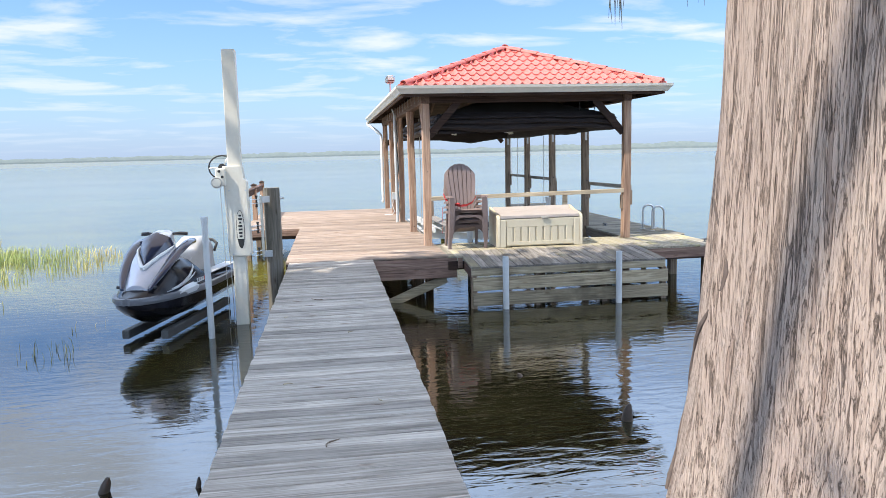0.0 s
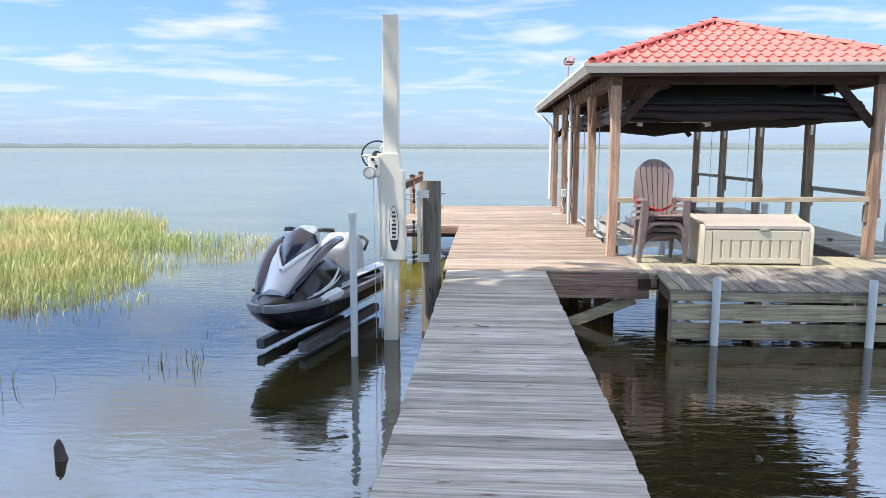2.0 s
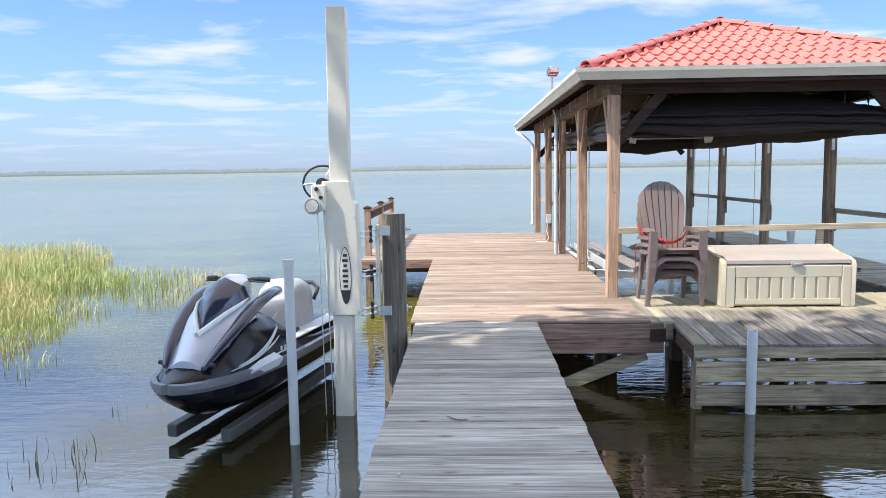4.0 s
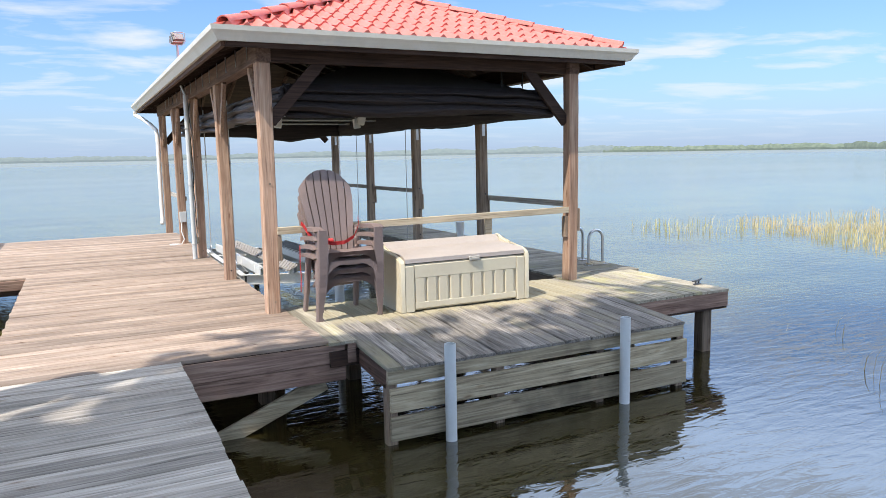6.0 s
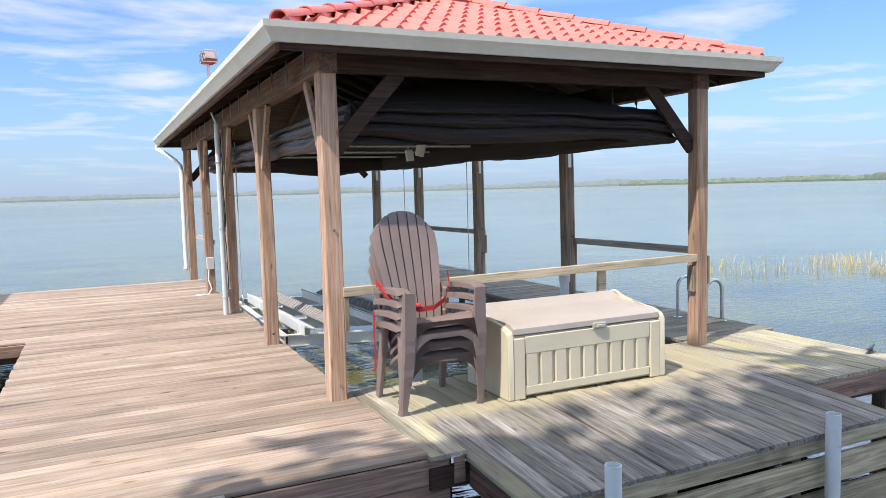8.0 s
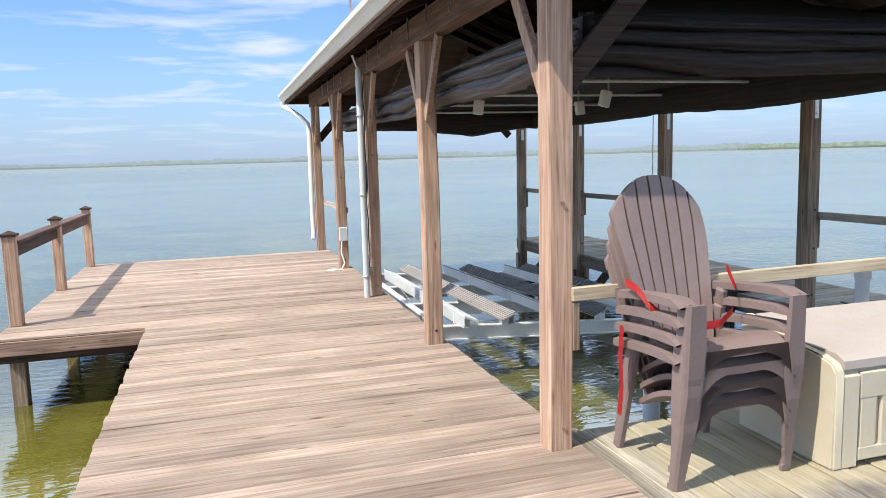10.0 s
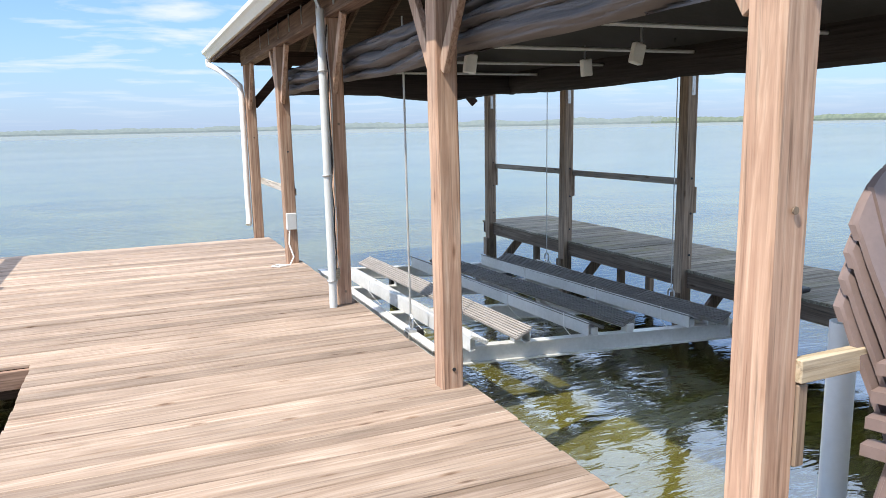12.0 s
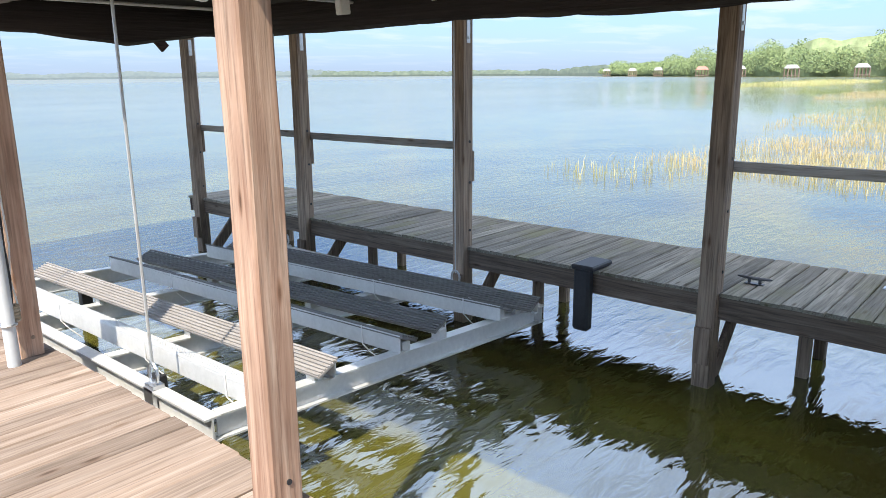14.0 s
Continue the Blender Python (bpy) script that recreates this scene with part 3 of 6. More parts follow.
for i in range(5):
    bm = bm_new()
    boxed(bm, RX + 0.073, RX + 0.108, RIGHT_Y[i] - 0.06, RIGHT_Y[i] + 0.06, 0.62, 0.905, 0.004)
    part("rail_block", bm, OLD_POST, boathouse)
bm = bm_new()
bar(bm, (LX + 0.085, LEFT_Y[3], 0.86), (LX + 0.085, LEFT_Y[4], 0.86), 0.035, 0.085, 0.004)
part("rail", bm, RAIL_Y, boathouse)
# braces under the walkway and below the deck's near edge
for y in RIGHT_Y[1:]:
    bm = bm_new()
    bar(bm, (RX + 0.075, y, -0.85), (RX + 0.62, y, -0.27), 0.045, 0.14, 0.004)
    part("under_brace", bm, OLD_POST, boathouse)
    bm = bm_new()
    boxed(bm, RX - 0.115, RX - 0.073, y - 0.06, y + 0.06, -0.55, -0.26, 0.004)
    part("splice_block", bm, OLD_POST, boathouse)
bm = bm_new()
bar(bm, (1.05, 11.50, -0.80), (2.10, 11.50, -0.38), 0.04, 0.15, 0.004)
part("cross_brace", bm, SKIRT_X, deck)
bm = bm_new()
boxed(bm, GX1 + 0.02, DX1 + 0.16, DECK_Y - 0.018, DECK_Y + 0.008, -0.36, -0.20, 0.003)
part("fascia_board", bm, EDGE_WOOD, deck)
bm = bm_new()
boxed(bm, GX1 + 0.02, DX1 + 0.16, DECK_Y - 0.018, DECK_Y + 0.008, -0.196, -0.035, 0.003)
part("fascia_board", bm, EDGE_WOOD, deck)

for x0, x1 in ((DX1 + 0.17, BX0 - 0.002), (BX1 + 0.002, PX1 - 0.01)):
    if x1 - x0 > 0.05:
        bm = bm_new()
        boxed(bm, x0, x1, PY0 - 0.002, PY0 + 0.011, -0.20, -0.031, 0.003)
        part("fascia_board", bm, EDGE_WOOD, porch)
# the bumped-out platform: skirt planks with gaps, corner posts, sagging a little towards the water
SAG = 0.082
bm = bm_new()
boxed(bm, BX0 + 0.01, BX1 - 0.01, BY0 + 0.012, BY0 + 0.052, -0.225, -0.03 - SAG, 0.004)
part("rim_joist", bm, SKIRT_X, porch)
for z0, z1 in ((-0.462, -0.262), (-0.705, -0.502)):
    bm = bm_new()
    boxed(bm, BX0 + 0.03, BX1 + 0.04, BY0 + 0.01, BY0 + 0.048, z0, z1, 0.005)
    part("skirt_plank", bm, SKIRT_X, porch, "pale skirting plank with a dark waterline")
for x in (BX0 + 0.015, BX1 - 0.055):
    bm = bm_new()
    bar(bm, (x + 0.02, BY0 + 0.06, -0.20), (x + 0.02, PY0 - 0.02, -0.155), 0.04, 0.15, 0.004)
    part("side_joist", bm, BEAM_Y, porch)
    bm = bm_new()
    boxed(bm, x, x + 0.09, BY0 + 0.055, BY0 + 0.145, -2.0, -0.23, 0.006)
    part("corner_post", bm, OLD_POST, porch)
for x in (3.4, 4.5):
    bm = bm_new()
    boxed(bm, x, x + 0.09, BY0 + 0.055, BY0 + 0.145, -2.0, -0.23, 0.006)
    part("corner_post", bm, OLD_POST, porch)


def hollow_pipe(x, y, z0, z1, r, name, label, cap=False):
    bm = bm_new()
    n = 18
    prof = [(r, z0), (r, z1), (r - 0.006, z1), (r - 0.006, z1 - 0.25), (0.001, z1 - 0.25), (0.001, z0)]
    rings = [[bm.verts.new((p[0] * math.cos(math.tau * k / n), p[0] * math.sin(math.tau * k / n), p[1])) for k in range(n)] for p in prof]
    for a, b in zip(rings, rings[1:]):
        for k in range(n):
            bm.faces.new((a[k], a[(k + 1) % n], b[(k + 1) % n], b[k]))
    ob = tagged(part(name, bm, PVC, smooth=True, at=(x, y, 0)), label, "pipe", "grey pipes by the dock")
    if cap:
        bm = bm_new()
        rod(bm, (0, 0, z1 - 0.05), (0, 0, z1 + 0.02), r + 0.008, seg=18)
        part("cap", bm, PVC, ob, smooth=True)
    return ob


for x, y in ((2.89, 10.565), (4.73, 10.565)):
    p = hollow_pipe(x, y, -2.0, 0.075, 0.048, "guide_pipe", "grey plastic pipe standing in the water against the platform")
    bm = bm_new()
    rod(bm, (0, -0.052, -0.14), (0, 0.03, -0.14), 0.008, seg=8)
    part("bolt", bm, STEEL, p)
hollow_pipe(2.86, 13.30, -2.0, 0.80, 0.055, "guide_pipe", "pale grey plastic pipe standing in the slip")
hollow_pipe(4.35, 13.12, -2.0, 0.78, 0.045, "guide_pipe", "pale grey capped plastic pipe standing in the slip", True)

# ---- canvas boat cover rolled up under the roof ----
cover = thing("boat_cover", "black canvas boat cover gathered in folds under the roof", "cover")
CX0, CX1, CY0, CY1 = 2.26, 5.56, 13.06, 21.0
K = 44


def cover_section(p, o):
    """One cross-section of the gathered skirt at p, whose outside faces o: rolls of cloth that part and meet."""
    run = p.x * 0.55 + p.y * 0.55
    low = 2.05 + 0.04 * noise.noise(Vector((p.x * 0.55, p.y * 0.55, 9))) - (0.10 * max(0, 1 - abs(p.x - 4.4) / 0.9) if o.y > 0 else 0)
    high = 2.40 + 0.02 * noise.noise(Vector((p.x * 0.8, p.y * 0.8, 1)))
    ring = []
    for k in range(K):                                # outer face from the bottom to the top
        q = k / (K - 1)
        sway = 2.6 * noise.noise(Vector((run * 0.9, q * 1.3, 4))) + 0.8 * noise.noise(Vector((run * 3.1, q * 2.0, 14)))
        roll = abs(math.sin(q * 9.5 + sway)) ** 0.55
        crease = abs(math.sin(q * 23 + 2.2 * sway + 1.1 * noise.noise(Vector((run * 5.0, q * 3, 8))))) ** 0.7
        soft = noise.noise(Vector((run * 2.4, q * 5.0, 20)))
        bulge = 0.10 * math.sin(math.pi * min(1, q * 1.02 + 0.02)) ** 0.5
        flat = min(1.0, (1 - q) * 6)                  # the hem along the top hangs smooth
        ring.append(p + o * (bulge + flat * (0.095 * roll + 0.026 * crease + 0.035 * soft) - 0.07) + Vector((0, 0, low + (high - low) * q - 0.024 * flat * roll)))
    for k in range(5):
        q = 1 - k / 4
        ring.append(p - o * (0.07 + 0.05 * math.sin(math.pi * q)) + Vector((0, 0, low + 0.02 + (high - low - 0.04) * q)))
    return ring


def skirt_side(run, cloth, label):
    bm = bm_new()
    vr = [[bm.verts.new(p) for p in cover_section(*q)] for q in run]
    for a, b in zip(vr, vr[1:]):
        for k in range(len(a)):
            bm.faces.new((a[k], a[(k + 1) % len(a)], b[(k + 1) % len(a)], b[k]))
    bm.faces.new(list(reversed(vr[0])))
    bm.faces.new(vr[-1])
    part("folded_skirt", bm, cloth, cover, label, smooth=True)


def corner_turn(c, o0, o1):
    """Sections that swing round a corner."""
    return [(Vector(c), (Vector(o0).lerp(Vector(o1), k / 6)).normalized()) for k in range(1, 6)]


def side_run(p0, p1, o, n):
    return [(Vector(p0).lerp(Vector(p1), i / n), Vector(o)) for i in range(n + 1)]


FRONT, EAST, BACK, WEST = (0, -1, 0), (1, 0, 0), (0, 1, 0), (-1, 0, 0)
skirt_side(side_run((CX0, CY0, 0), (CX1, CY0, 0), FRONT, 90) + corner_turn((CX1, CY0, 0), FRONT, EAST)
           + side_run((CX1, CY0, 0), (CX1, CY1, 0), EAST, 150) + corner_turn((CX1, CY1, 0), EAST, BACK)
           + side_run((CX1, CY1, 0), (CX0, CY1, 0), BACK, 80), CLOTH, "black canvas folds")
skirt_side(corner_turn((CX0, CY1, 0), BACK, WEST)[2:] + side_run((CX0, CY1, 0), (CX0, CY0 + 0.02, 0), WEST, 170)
           + corner_turn((CX0, CY0 + 0.02, 0), WEST, FRONT)[:3], LIT_CLOTH, "black canvas folds, coloured grey for the light on this side")
bm = bm_new()
r = bmesh.ops.create_grid(bm, x_segments=24, y_segments=48, size=0.5)
for v in r["verts"]:                                   # a tent over the gathered skirt, highest along the middle
    px, py = (CX0 + CX1) / 2 + v.co.x * (CX1 - CX0 - 0.02), (CY0 + CY1) / 2 + v.co.y * (CY1 - CY0 - 0.02)
    rise = min((0.5 - abs(v.co.x)) * 1.1, (py - CY0) * 0.42, (CY1 - py) * 0.42, 0.46)
    v.co = Vector((px, py, 2.34 + max(0, rise) + 0.02 * noise.noise(Vector((px, py, 0)) * 1.7)))
bmesh.ops.solidify(bm, geom=bm.faces[:], thickness=0.006)
part("canopy_top", bm, plain("grey_canvas", (0.036, 0.032, 0.030), 0.85, vary=0.2, scale=2.0, bump=0.3), cover, "dark grey canvas top", smooth=True)
for y in (14.1, 15.6, 17.1, 18.6, 20.1):
    bm = bm_new()
    rod(bm, (CX0 + 0.05, y, 2.28), (CX1 - 0.05, y, 2.28), 0.016, seg=8)
    part("cover_bow", bm, ALU, cover, smooth=True)
for x, y in ((5.3, 13.2), (5.0, 13.2), (2.6, 13.2), (2.6, 20.9), (5.3, 20.9), (5.3, 17.2)):
    bm = bm_new()
    tube(bm, [(x, y, 2.38), (x + 0.01, y, 2.48), (x, y, 2.60), (x, y, 2.86)], 0.006, 6)
    rod(bm, (x, y, 2.44), (x, y, 2.50), 0.014, seg=8)
    part("hanger", bm, BLACK, cover)
for x, y, tilt in ((4.50, 16.70, 14), (4.86, 18.10, -6), (3.40, 17.85, 8)):
    lampt = thing("work_light", "small white box light hanging under the canvas cover", "light", "lights under the cover", at=(x, y, 2.38))
    bm = bm_new()
    boxed(bm, -0.06, 0.06, -0.035, 0.035, -0.27, -0.09, 0.01, pose(0, 0, 0, 0, tilt, 0))
    part("housing", bm, WHITE, lampt)
    bm = bm_new()
    bar(bm, (0, 0, -0.12), (0, 0, 0.05), 0.02, 0.012)
    part("bracket", bm, STEEL, lampt)

# ---- boat lift in the slip ----
boat_lift = thing("boat_lift", "aluminium boat lift cradle with carpeted bunks hanging over the water", "boat lift")


def i_beam(bm, p0, p1, w=0.09, h=0.15, t=0.012):
    """An I-section from p0 to p1, in one piece."""
    p0, p1 = Vector(p0), Vector(p1)
    d = (p1 - p0).normalized()
    side = Vector((0, 0, 1)).cross(d).normalized()
    upv = d.cross(side)
    a, b, c = w / 2, h / 2, t / 2
    prof = [(-a, -b), (a, -b), (a, -b + t), (c, -b + t), (c, b - t), (a, b - t), (a, b), (-a, b), (-a, b - t), (-c, b - t), (-c, -b + t), (-a, -b + t)]
    loft(bm, [[p + side * x + upv * z for x, z in prof] for p in (p0, p1)])


def lz(x):
    return -0.225 - (x - 2.42) * 0.055                  # the cradle hangs a little lower on its far side


L0, L1, LY0, LY1 = 2.40, 5.55, 16.47, 20.32
for x in (L0, L1):
    bm = bm_new()
    i_beam(bm, (x, LY0, lz(x)), (x, LY1, lz(x)))
    part("side_beam", bm, ALU, boat_lift)
for y in (LY0 + 0.05, 17.8, 19.05, LY1 - 0.06):
    bm = bm_new()
    i_beam(bm, (L0 + 0.05, y, lz(L0)), (L1 - 0.05, y, lz(L1)))
    part("cross_beam", bm, ALU, boat_lift)
CARPET = plain("bunk_carpet", (0.16, 0.15, 0.14), 0.9, vary=0.2, scale=6, bump=0.4)
BUNK_TOP = plain("ribbed_bunk_vinyl", (0.30, 0.275, 0.25), 0.7, vary=0.15, scale=4)
# three pairs of bunks, each pair a shallow V that opens a little towards the bow
BUNKS = ((2.70, 16.33, 2.60, 19.70, 1, ALU), (3.14, 16.40, 2.93, 20.15, -1, BUNK_TOP), (3.90, 16.45, 3.62, 20.10, 1, CARPET),
         (4.28, 16.50, 3.89, 20.10, -1, CARPET), (4.99, 16.42, 4.62, 20.05, 1, CARPET), (5.24, 16.33, 4.87, 20.05, -1, CARPET))
for xa, ya, xb, yb, flip, top in BUNKS:
    za, zb = lz(xa) + 0.180, lz(xb) + 0.195
    bunk = thing("bunk", "long ribbed bunk rail", "bunk")
    bunk.parent = boat_lift
    del bunk["label"], bunk["category"]
    lean = 0.42 * flip
    bm = bm_new()
    bar(bm, (xa, ya, za - 0.012), (xb, yb, zb - 0.012), 0.165, 0.020, 0.003, up=(lean, 0, 1))
    part("bunk_top", bm, top, bunk)
    for k in range(7):
        off = -0.072 + k * 0.024
        bm = bm_new()
        bar(bm, (xa + off, ya, za + 0.004 - off * lean), (xb + off, yb, zb + 0.004 - off * lean), 0.013, 0.013, up=(lean, 0, 1))
        part("rib", bm, top, bunk)
    side = -0.072 * flip
    bm = bm_new()
    bar(bm, (xa + side, ya + 0.02, za - 0.035), (xb + side, yb - 0.02, zb - 0.035), 0.012, 0.125, 0.002)
    bar(bm, (xa + side + 0.02 * flip, ya + 0.02, za - 0.094), (xb + side + 0.02 * flip, yb - 0.02, zb - 0.094), 0.05, 0.010)
    part("bunk_web", bm, ALU, bunk)
    for y in (LY0 + 0.05, 17.8, 19.05):
        x = xa + (xb - xa) * (y - ya) / (yb - ya)
        bm = bm_new()
        boxed(bm, x - 0.04, x + 0.04, y - 0.04, y + 0.04, lz(x) + 0.075, lz(x) + 0.150, 0.003)
        part("bunk_bracket", bm, ALU, bunk)
    if flip > 0:
        for f in (0.10, 0.36, 0.72):
            x, y, z = xa + (xb - xa) * f, ya + (yb - ya) * f, za + (zb - za) * f
            bm = bm_new()
            tube(bm, [(x + 0.06, y, z - 0.02), (x, y, z + 0.014), (x - 0.082, y, z + 0.034), (x - 0.084, y - 0.01, z - 0.10), (x - 0.04, y - 0.05, z - 0.17), (x + 0.02, y - 0.10, z - 0.24)], 0.005, 6)
            part("tie_rope", bm, WHITE, bunk)
ROPE = plain("steel_cable", (0.50, 0.50, 0.48), 0.5, 0.4, vary=0.1)
for x, y in ((L0, 17.08), (L0, 19.46), (L1, 17.43), (L1, 20.0)):
    bm = bm_new()
    tube(bm, [(x, y, lz(x) + 0.2), (x, y + 0.005, 1.0), (x, y, 2.5)], 0.006 if x == L1 else 0.009, 6)
    part("lift_cable", bm, ROPE, boat_lift)
    bm = bm_new()
    boxed(bm, x - 0.035, x + 0.035, y - 0.05, y + 0.05, lz(x) + 0.075, lz(x) + 0.10)
    tube(bm, [(x, y + 0.05 * math.cos(a), lz(x) + 0.16 + 0.065 * math.sin(a)) for a in [math.tau * i / 10 for i in range(10)]], 0.011, 6, True)
    boxed(bm, x - 0.045, x - 0.02, y - 0.05, y + 0.05, lz(x) - 0.10, lz(x) + 0.08)
    part("shackle", bm, STEEL, boat_lift)
for x, y in ((2.62, 17.5), (3.4, 20.4), (5.2, 20.5)):
    bm = bm_new()
    boxed(bm, x - 0.05, x + 0.05, y - 0.05, y + 0.05, -1.2, lz(x) - 0.02, 0.008)
    part("guide_block", bm, BLACK, boat_lift)

# ---- deck box ----
box = thing("deck_box", "cream resin storage box with a taupe lid on the platform", "storage box")
X0, X1, Y0, Y1 = 3.12, 4.68, 12.11, 12.80
bm = bm_new()
boxed(bm, X0 + 0.05, X1 - 0.05, Y0 + 0.03, Y1 - 0.02, 0.012, 0.50, 0.012)
part("body", bm, CREAM, box)
for x0, x1 in ((X0, X0 + 0.16), (X1 - 0.16, X1)):
    bm = bm_new()
    prof = [(Y0, 0.0), (Y0, 0.50), (Y0 + 0.03, 0.545), (Y0 + 0.12, 0.575), (Y0 + 0.42, 0.60), (Y1 - 0.06, 0.67), (Y1 - 0.02, 0.675), (Y1, 0.65), (Y1, 0.0)]
    lo_, hi_ = x0, (x0 + 0.06 if x0 == X0 else x1)
    if x0 != X0:
        lo_ = x1 - 0.06
    loft(bm, [[(lo_, y, z) for y, z in prof], [(hi_, y, z) for y, z in prof]])
    bmesh.ops.bevel(bm, geom=bm.edges[:], offset=0.010, segments=2, affect="EDGES")
    part("end_wall", bm, CREAM, box, smooth=True)
    bm = bm_new()
    boxed(bm, x0 + (0.0 if x0 != X0 else 0.055), x1 - (0.055 if x0 != X0 else 0.0), Y0 + 0.004, Y0 + 0.05, 0.0, 0.485, 0.008)
    part("corner_panel", bm, CREAM, box)
for z0, z1 in ((0.352, 0.49), (0.03, 0.10)):
    bm = bm_new()
    boxed(bm, X0 + 0.165, X1 - 0.165, Y0 + 0.008, Y0 + 0.05, z0, z1, 0.006)
    part("front_band", bm, CREAM, box)
n = 9
wid = (X1 - X0 - 0.34) / n
for k in range(n):
    a = X0 + 0.17 + k * wid
    bm = bm_new()
    boxed(bm, a + 0.002, a + wid - 0.026, Y0 + 0.010, Y0 + 0.05, 0.03, 0.358, 0.008)
    part("rib", bm, CREAM, box)
bm = bm_new()
prof = [(Y0 + 0.012, 0.512), (Y0 + 0.015, 0.555), (Y0 + 0.07, 0.583), (Y0 + 0.36, 0.592), (Y1 - 0.15, 0.604), (Y1 - 0.085, 0.668), (Y1 - 0.05, 0.672), (Y1 - 0.03, 0.655), (Y1 - 0.03, 0.51)]
loft(bm, [[(x, y, z) for y, z in prof] for x in (X0 + 0.063, X0 + 0.4, X1 - 0.4, X1 - 0.063)])
bmesh.ops.bevel(bm, geom=[e for e in bm.edges if e.calc_face_angle(0) > 0.3], offset=0.008, segments=2, affect="EDGES")
part("lid", bm, LID, box, "taupe moulded lid", smooth=True)
bm = bm_new()
boxed(bm, (X0 + X1) / 2 + 0.02, (X0 + X1) / 2 + 0.15, Y0 - 0.014, Y0 + 0.012, 0.485, 0.535, 0.006)
boxed(bm, (X0 + X1) / 2 + 0.045, (X0 + X1) / 2 + 0.125, Y0 - 0.024, Y0 - 0.010, 0.495, 0.520, 0.004)
part("latch", bm, plain("grey_latch", (0.36, 0.34, 0.30), 0.5), box, "grey latch")

# ---- stack of lounge chairs ----
def lounge_chair():
    chair = thing("lounge_chair", "brown moulded resin high-back lounge chair in a stack", "chair", "stack of chairs")
    # seat: a dipped shell
    bm = bm_new()
    rows = []
    for i in range(9):
        q = i / 8
        y = -0.30 + 0.50 * q
        z = 0.435 - 0.035 * q - 0.12 * q ** 2 + 0.02 * math.sin(math.pi * q)
        if i == 0:
            z -= 0.035
        hw = 0.245 - 0.02 * q
        rows.append([(-hw, y, z + 0.012), (-hw * 0.5, y, z), (0, y, z - 0.004), (hw * 0.5, y, z), (hw, y, z + 0.012), (hw, y, z - 0.018), (0, y, z - 0.026), (-hw, y, z - 0.018)])
    loft(bm, rows)
    part("seat", bm, BROWN, chair, smooth=True)
    # apron under the front edge, cut to an arch
    bm = bm_new()
    n = 14
    top = [bm.verts.new((-0.29 + 0.58 * i / n, -0.315, 0.42)) for i in range(n + 1)]
    bot = [bm.verts.new((-0.29 + 0.58 * i / n, -0.315, 0.39 - 0.16 * abs(2 * i / n - 1) ** 3.2)) for i in range(n + 1)]
    for i in range(n):
        bm.faces.new((top[i], top[i + 1], bot[i + 1], bot[i]))
    bmesh.ops.solidify(bm, geom=bm.faces[:], thickness=0.022)
    part("apron", bm, BROWN, chair)
    # the fan of back slats: seven slats in a shell that leans back, with a rounded top
    def back_point(a, t):
        x = a * (0.195 + 0.095 * min(1.0, t * 1.3) ** 0.85)
        h = 0.30 + 0.915 * t - 0.20 * abs(a) ** 2.3 * t ** 2
        return Vector((x, 0.20 + 0.26 * t - 0.05 * (1 - a * a) * 0 + 0.035 * abs(a) ** 2 * -1, h))
    for k in range(7):
        a0, a1 = -1 + 2 * k / 7 + 0.022, -1 + 2 * (k + 1) / 7 - 0.022
        bm = bm_new()
        rows = []
        for i in range(11):
            t = i / 10
            pts = [back_point(a0 + (a1 - a0) * j / 3, t) for j in range(4)]
            rows.append([p + Vector((0, -0.010, 0)) for p in pts] + [p + Vector((0, 0.012, 0)) for p in reversed(pts)])
        loft(bm, rows)
        part("back_slat", bm, BROWN, chair, smooth=True)
    for t0, t1 in ((0.28, 0.36), (0.90, 0.985)):
        bm = bm_new()
        rows = []
        for i in range(13):
            a = -0.98 + 1.96 * i / 12
            rows.append([back_point(a, t0) + Vector((0, 0.004, 0)), back_point(a, t1) + Vector((0, 0.004, 0)), back_point(a, t1) + Vector((0, 0.028, 0)), back_point(a, t0) + Vector((0, 0.028, 0))])
        loft(bm, rows)
        part("back_band", bm, BROWN, chair)
    for sgn in (-1, 1):
        bm = bm_new()
        rows = []
        for i in range(8):                             # armrest, broad at the front
            q = i / 7
            y = -0.30 + 0.60 * q
            z = 0.672 - 0.05 * q ** 2
            w = 0.055 - 0.02 * q
            cx = sgn * (0.315 - 0.03 * q)
            drop = 0.03 if i == 0 else 0.0
            rows.append([(cx - w, y, z - drop - 0.008), (cx, y, z - drop), (cx + w, y, z - drop - 0.008), (cx + w, y, z - 0.045), (cx, y, z - 0.022), (cx - w, y, z - 0.045)])
        loft(bm, rows)
        part("armrest", bm, BROWN, chair, smooth=True)
        bm = bm_new()
        rows = []
        for z, wide, deep in ((0.0, 0.062, 0.058), (0.03, 0.066, 0.062), (0.034, 0.052, 0.048), (0.10, 0.056, 0.05), (0.30, 0.085, 0.072), (0.42, 0.105, 0.085), (0.645, 0.092, 0.088)):
            ox, fy = sgn * (0.352 - 0.02 * z), -0.315 - 0.02 * z + 0.03 * (1 - min(1, z / 0.3))
            c = 0.012
            x0, x1, y0, y1 = ox - sgn * wide, ox, fy, fy + deep
            rows.append([(x0, y0, z), (x1 - sgn * c, y0, z), (x1, y0 + c, z), (x1, y1, z), (x1 - sgn * 0.022, y1, z), (x1 - sgn * 0.022, y0 + 0.022, z), (x0, y0 + 0.022, z)])
        loft(bm, rows)
        part("front_leg", bm, BROWN, chair)
        bm = bm_new()
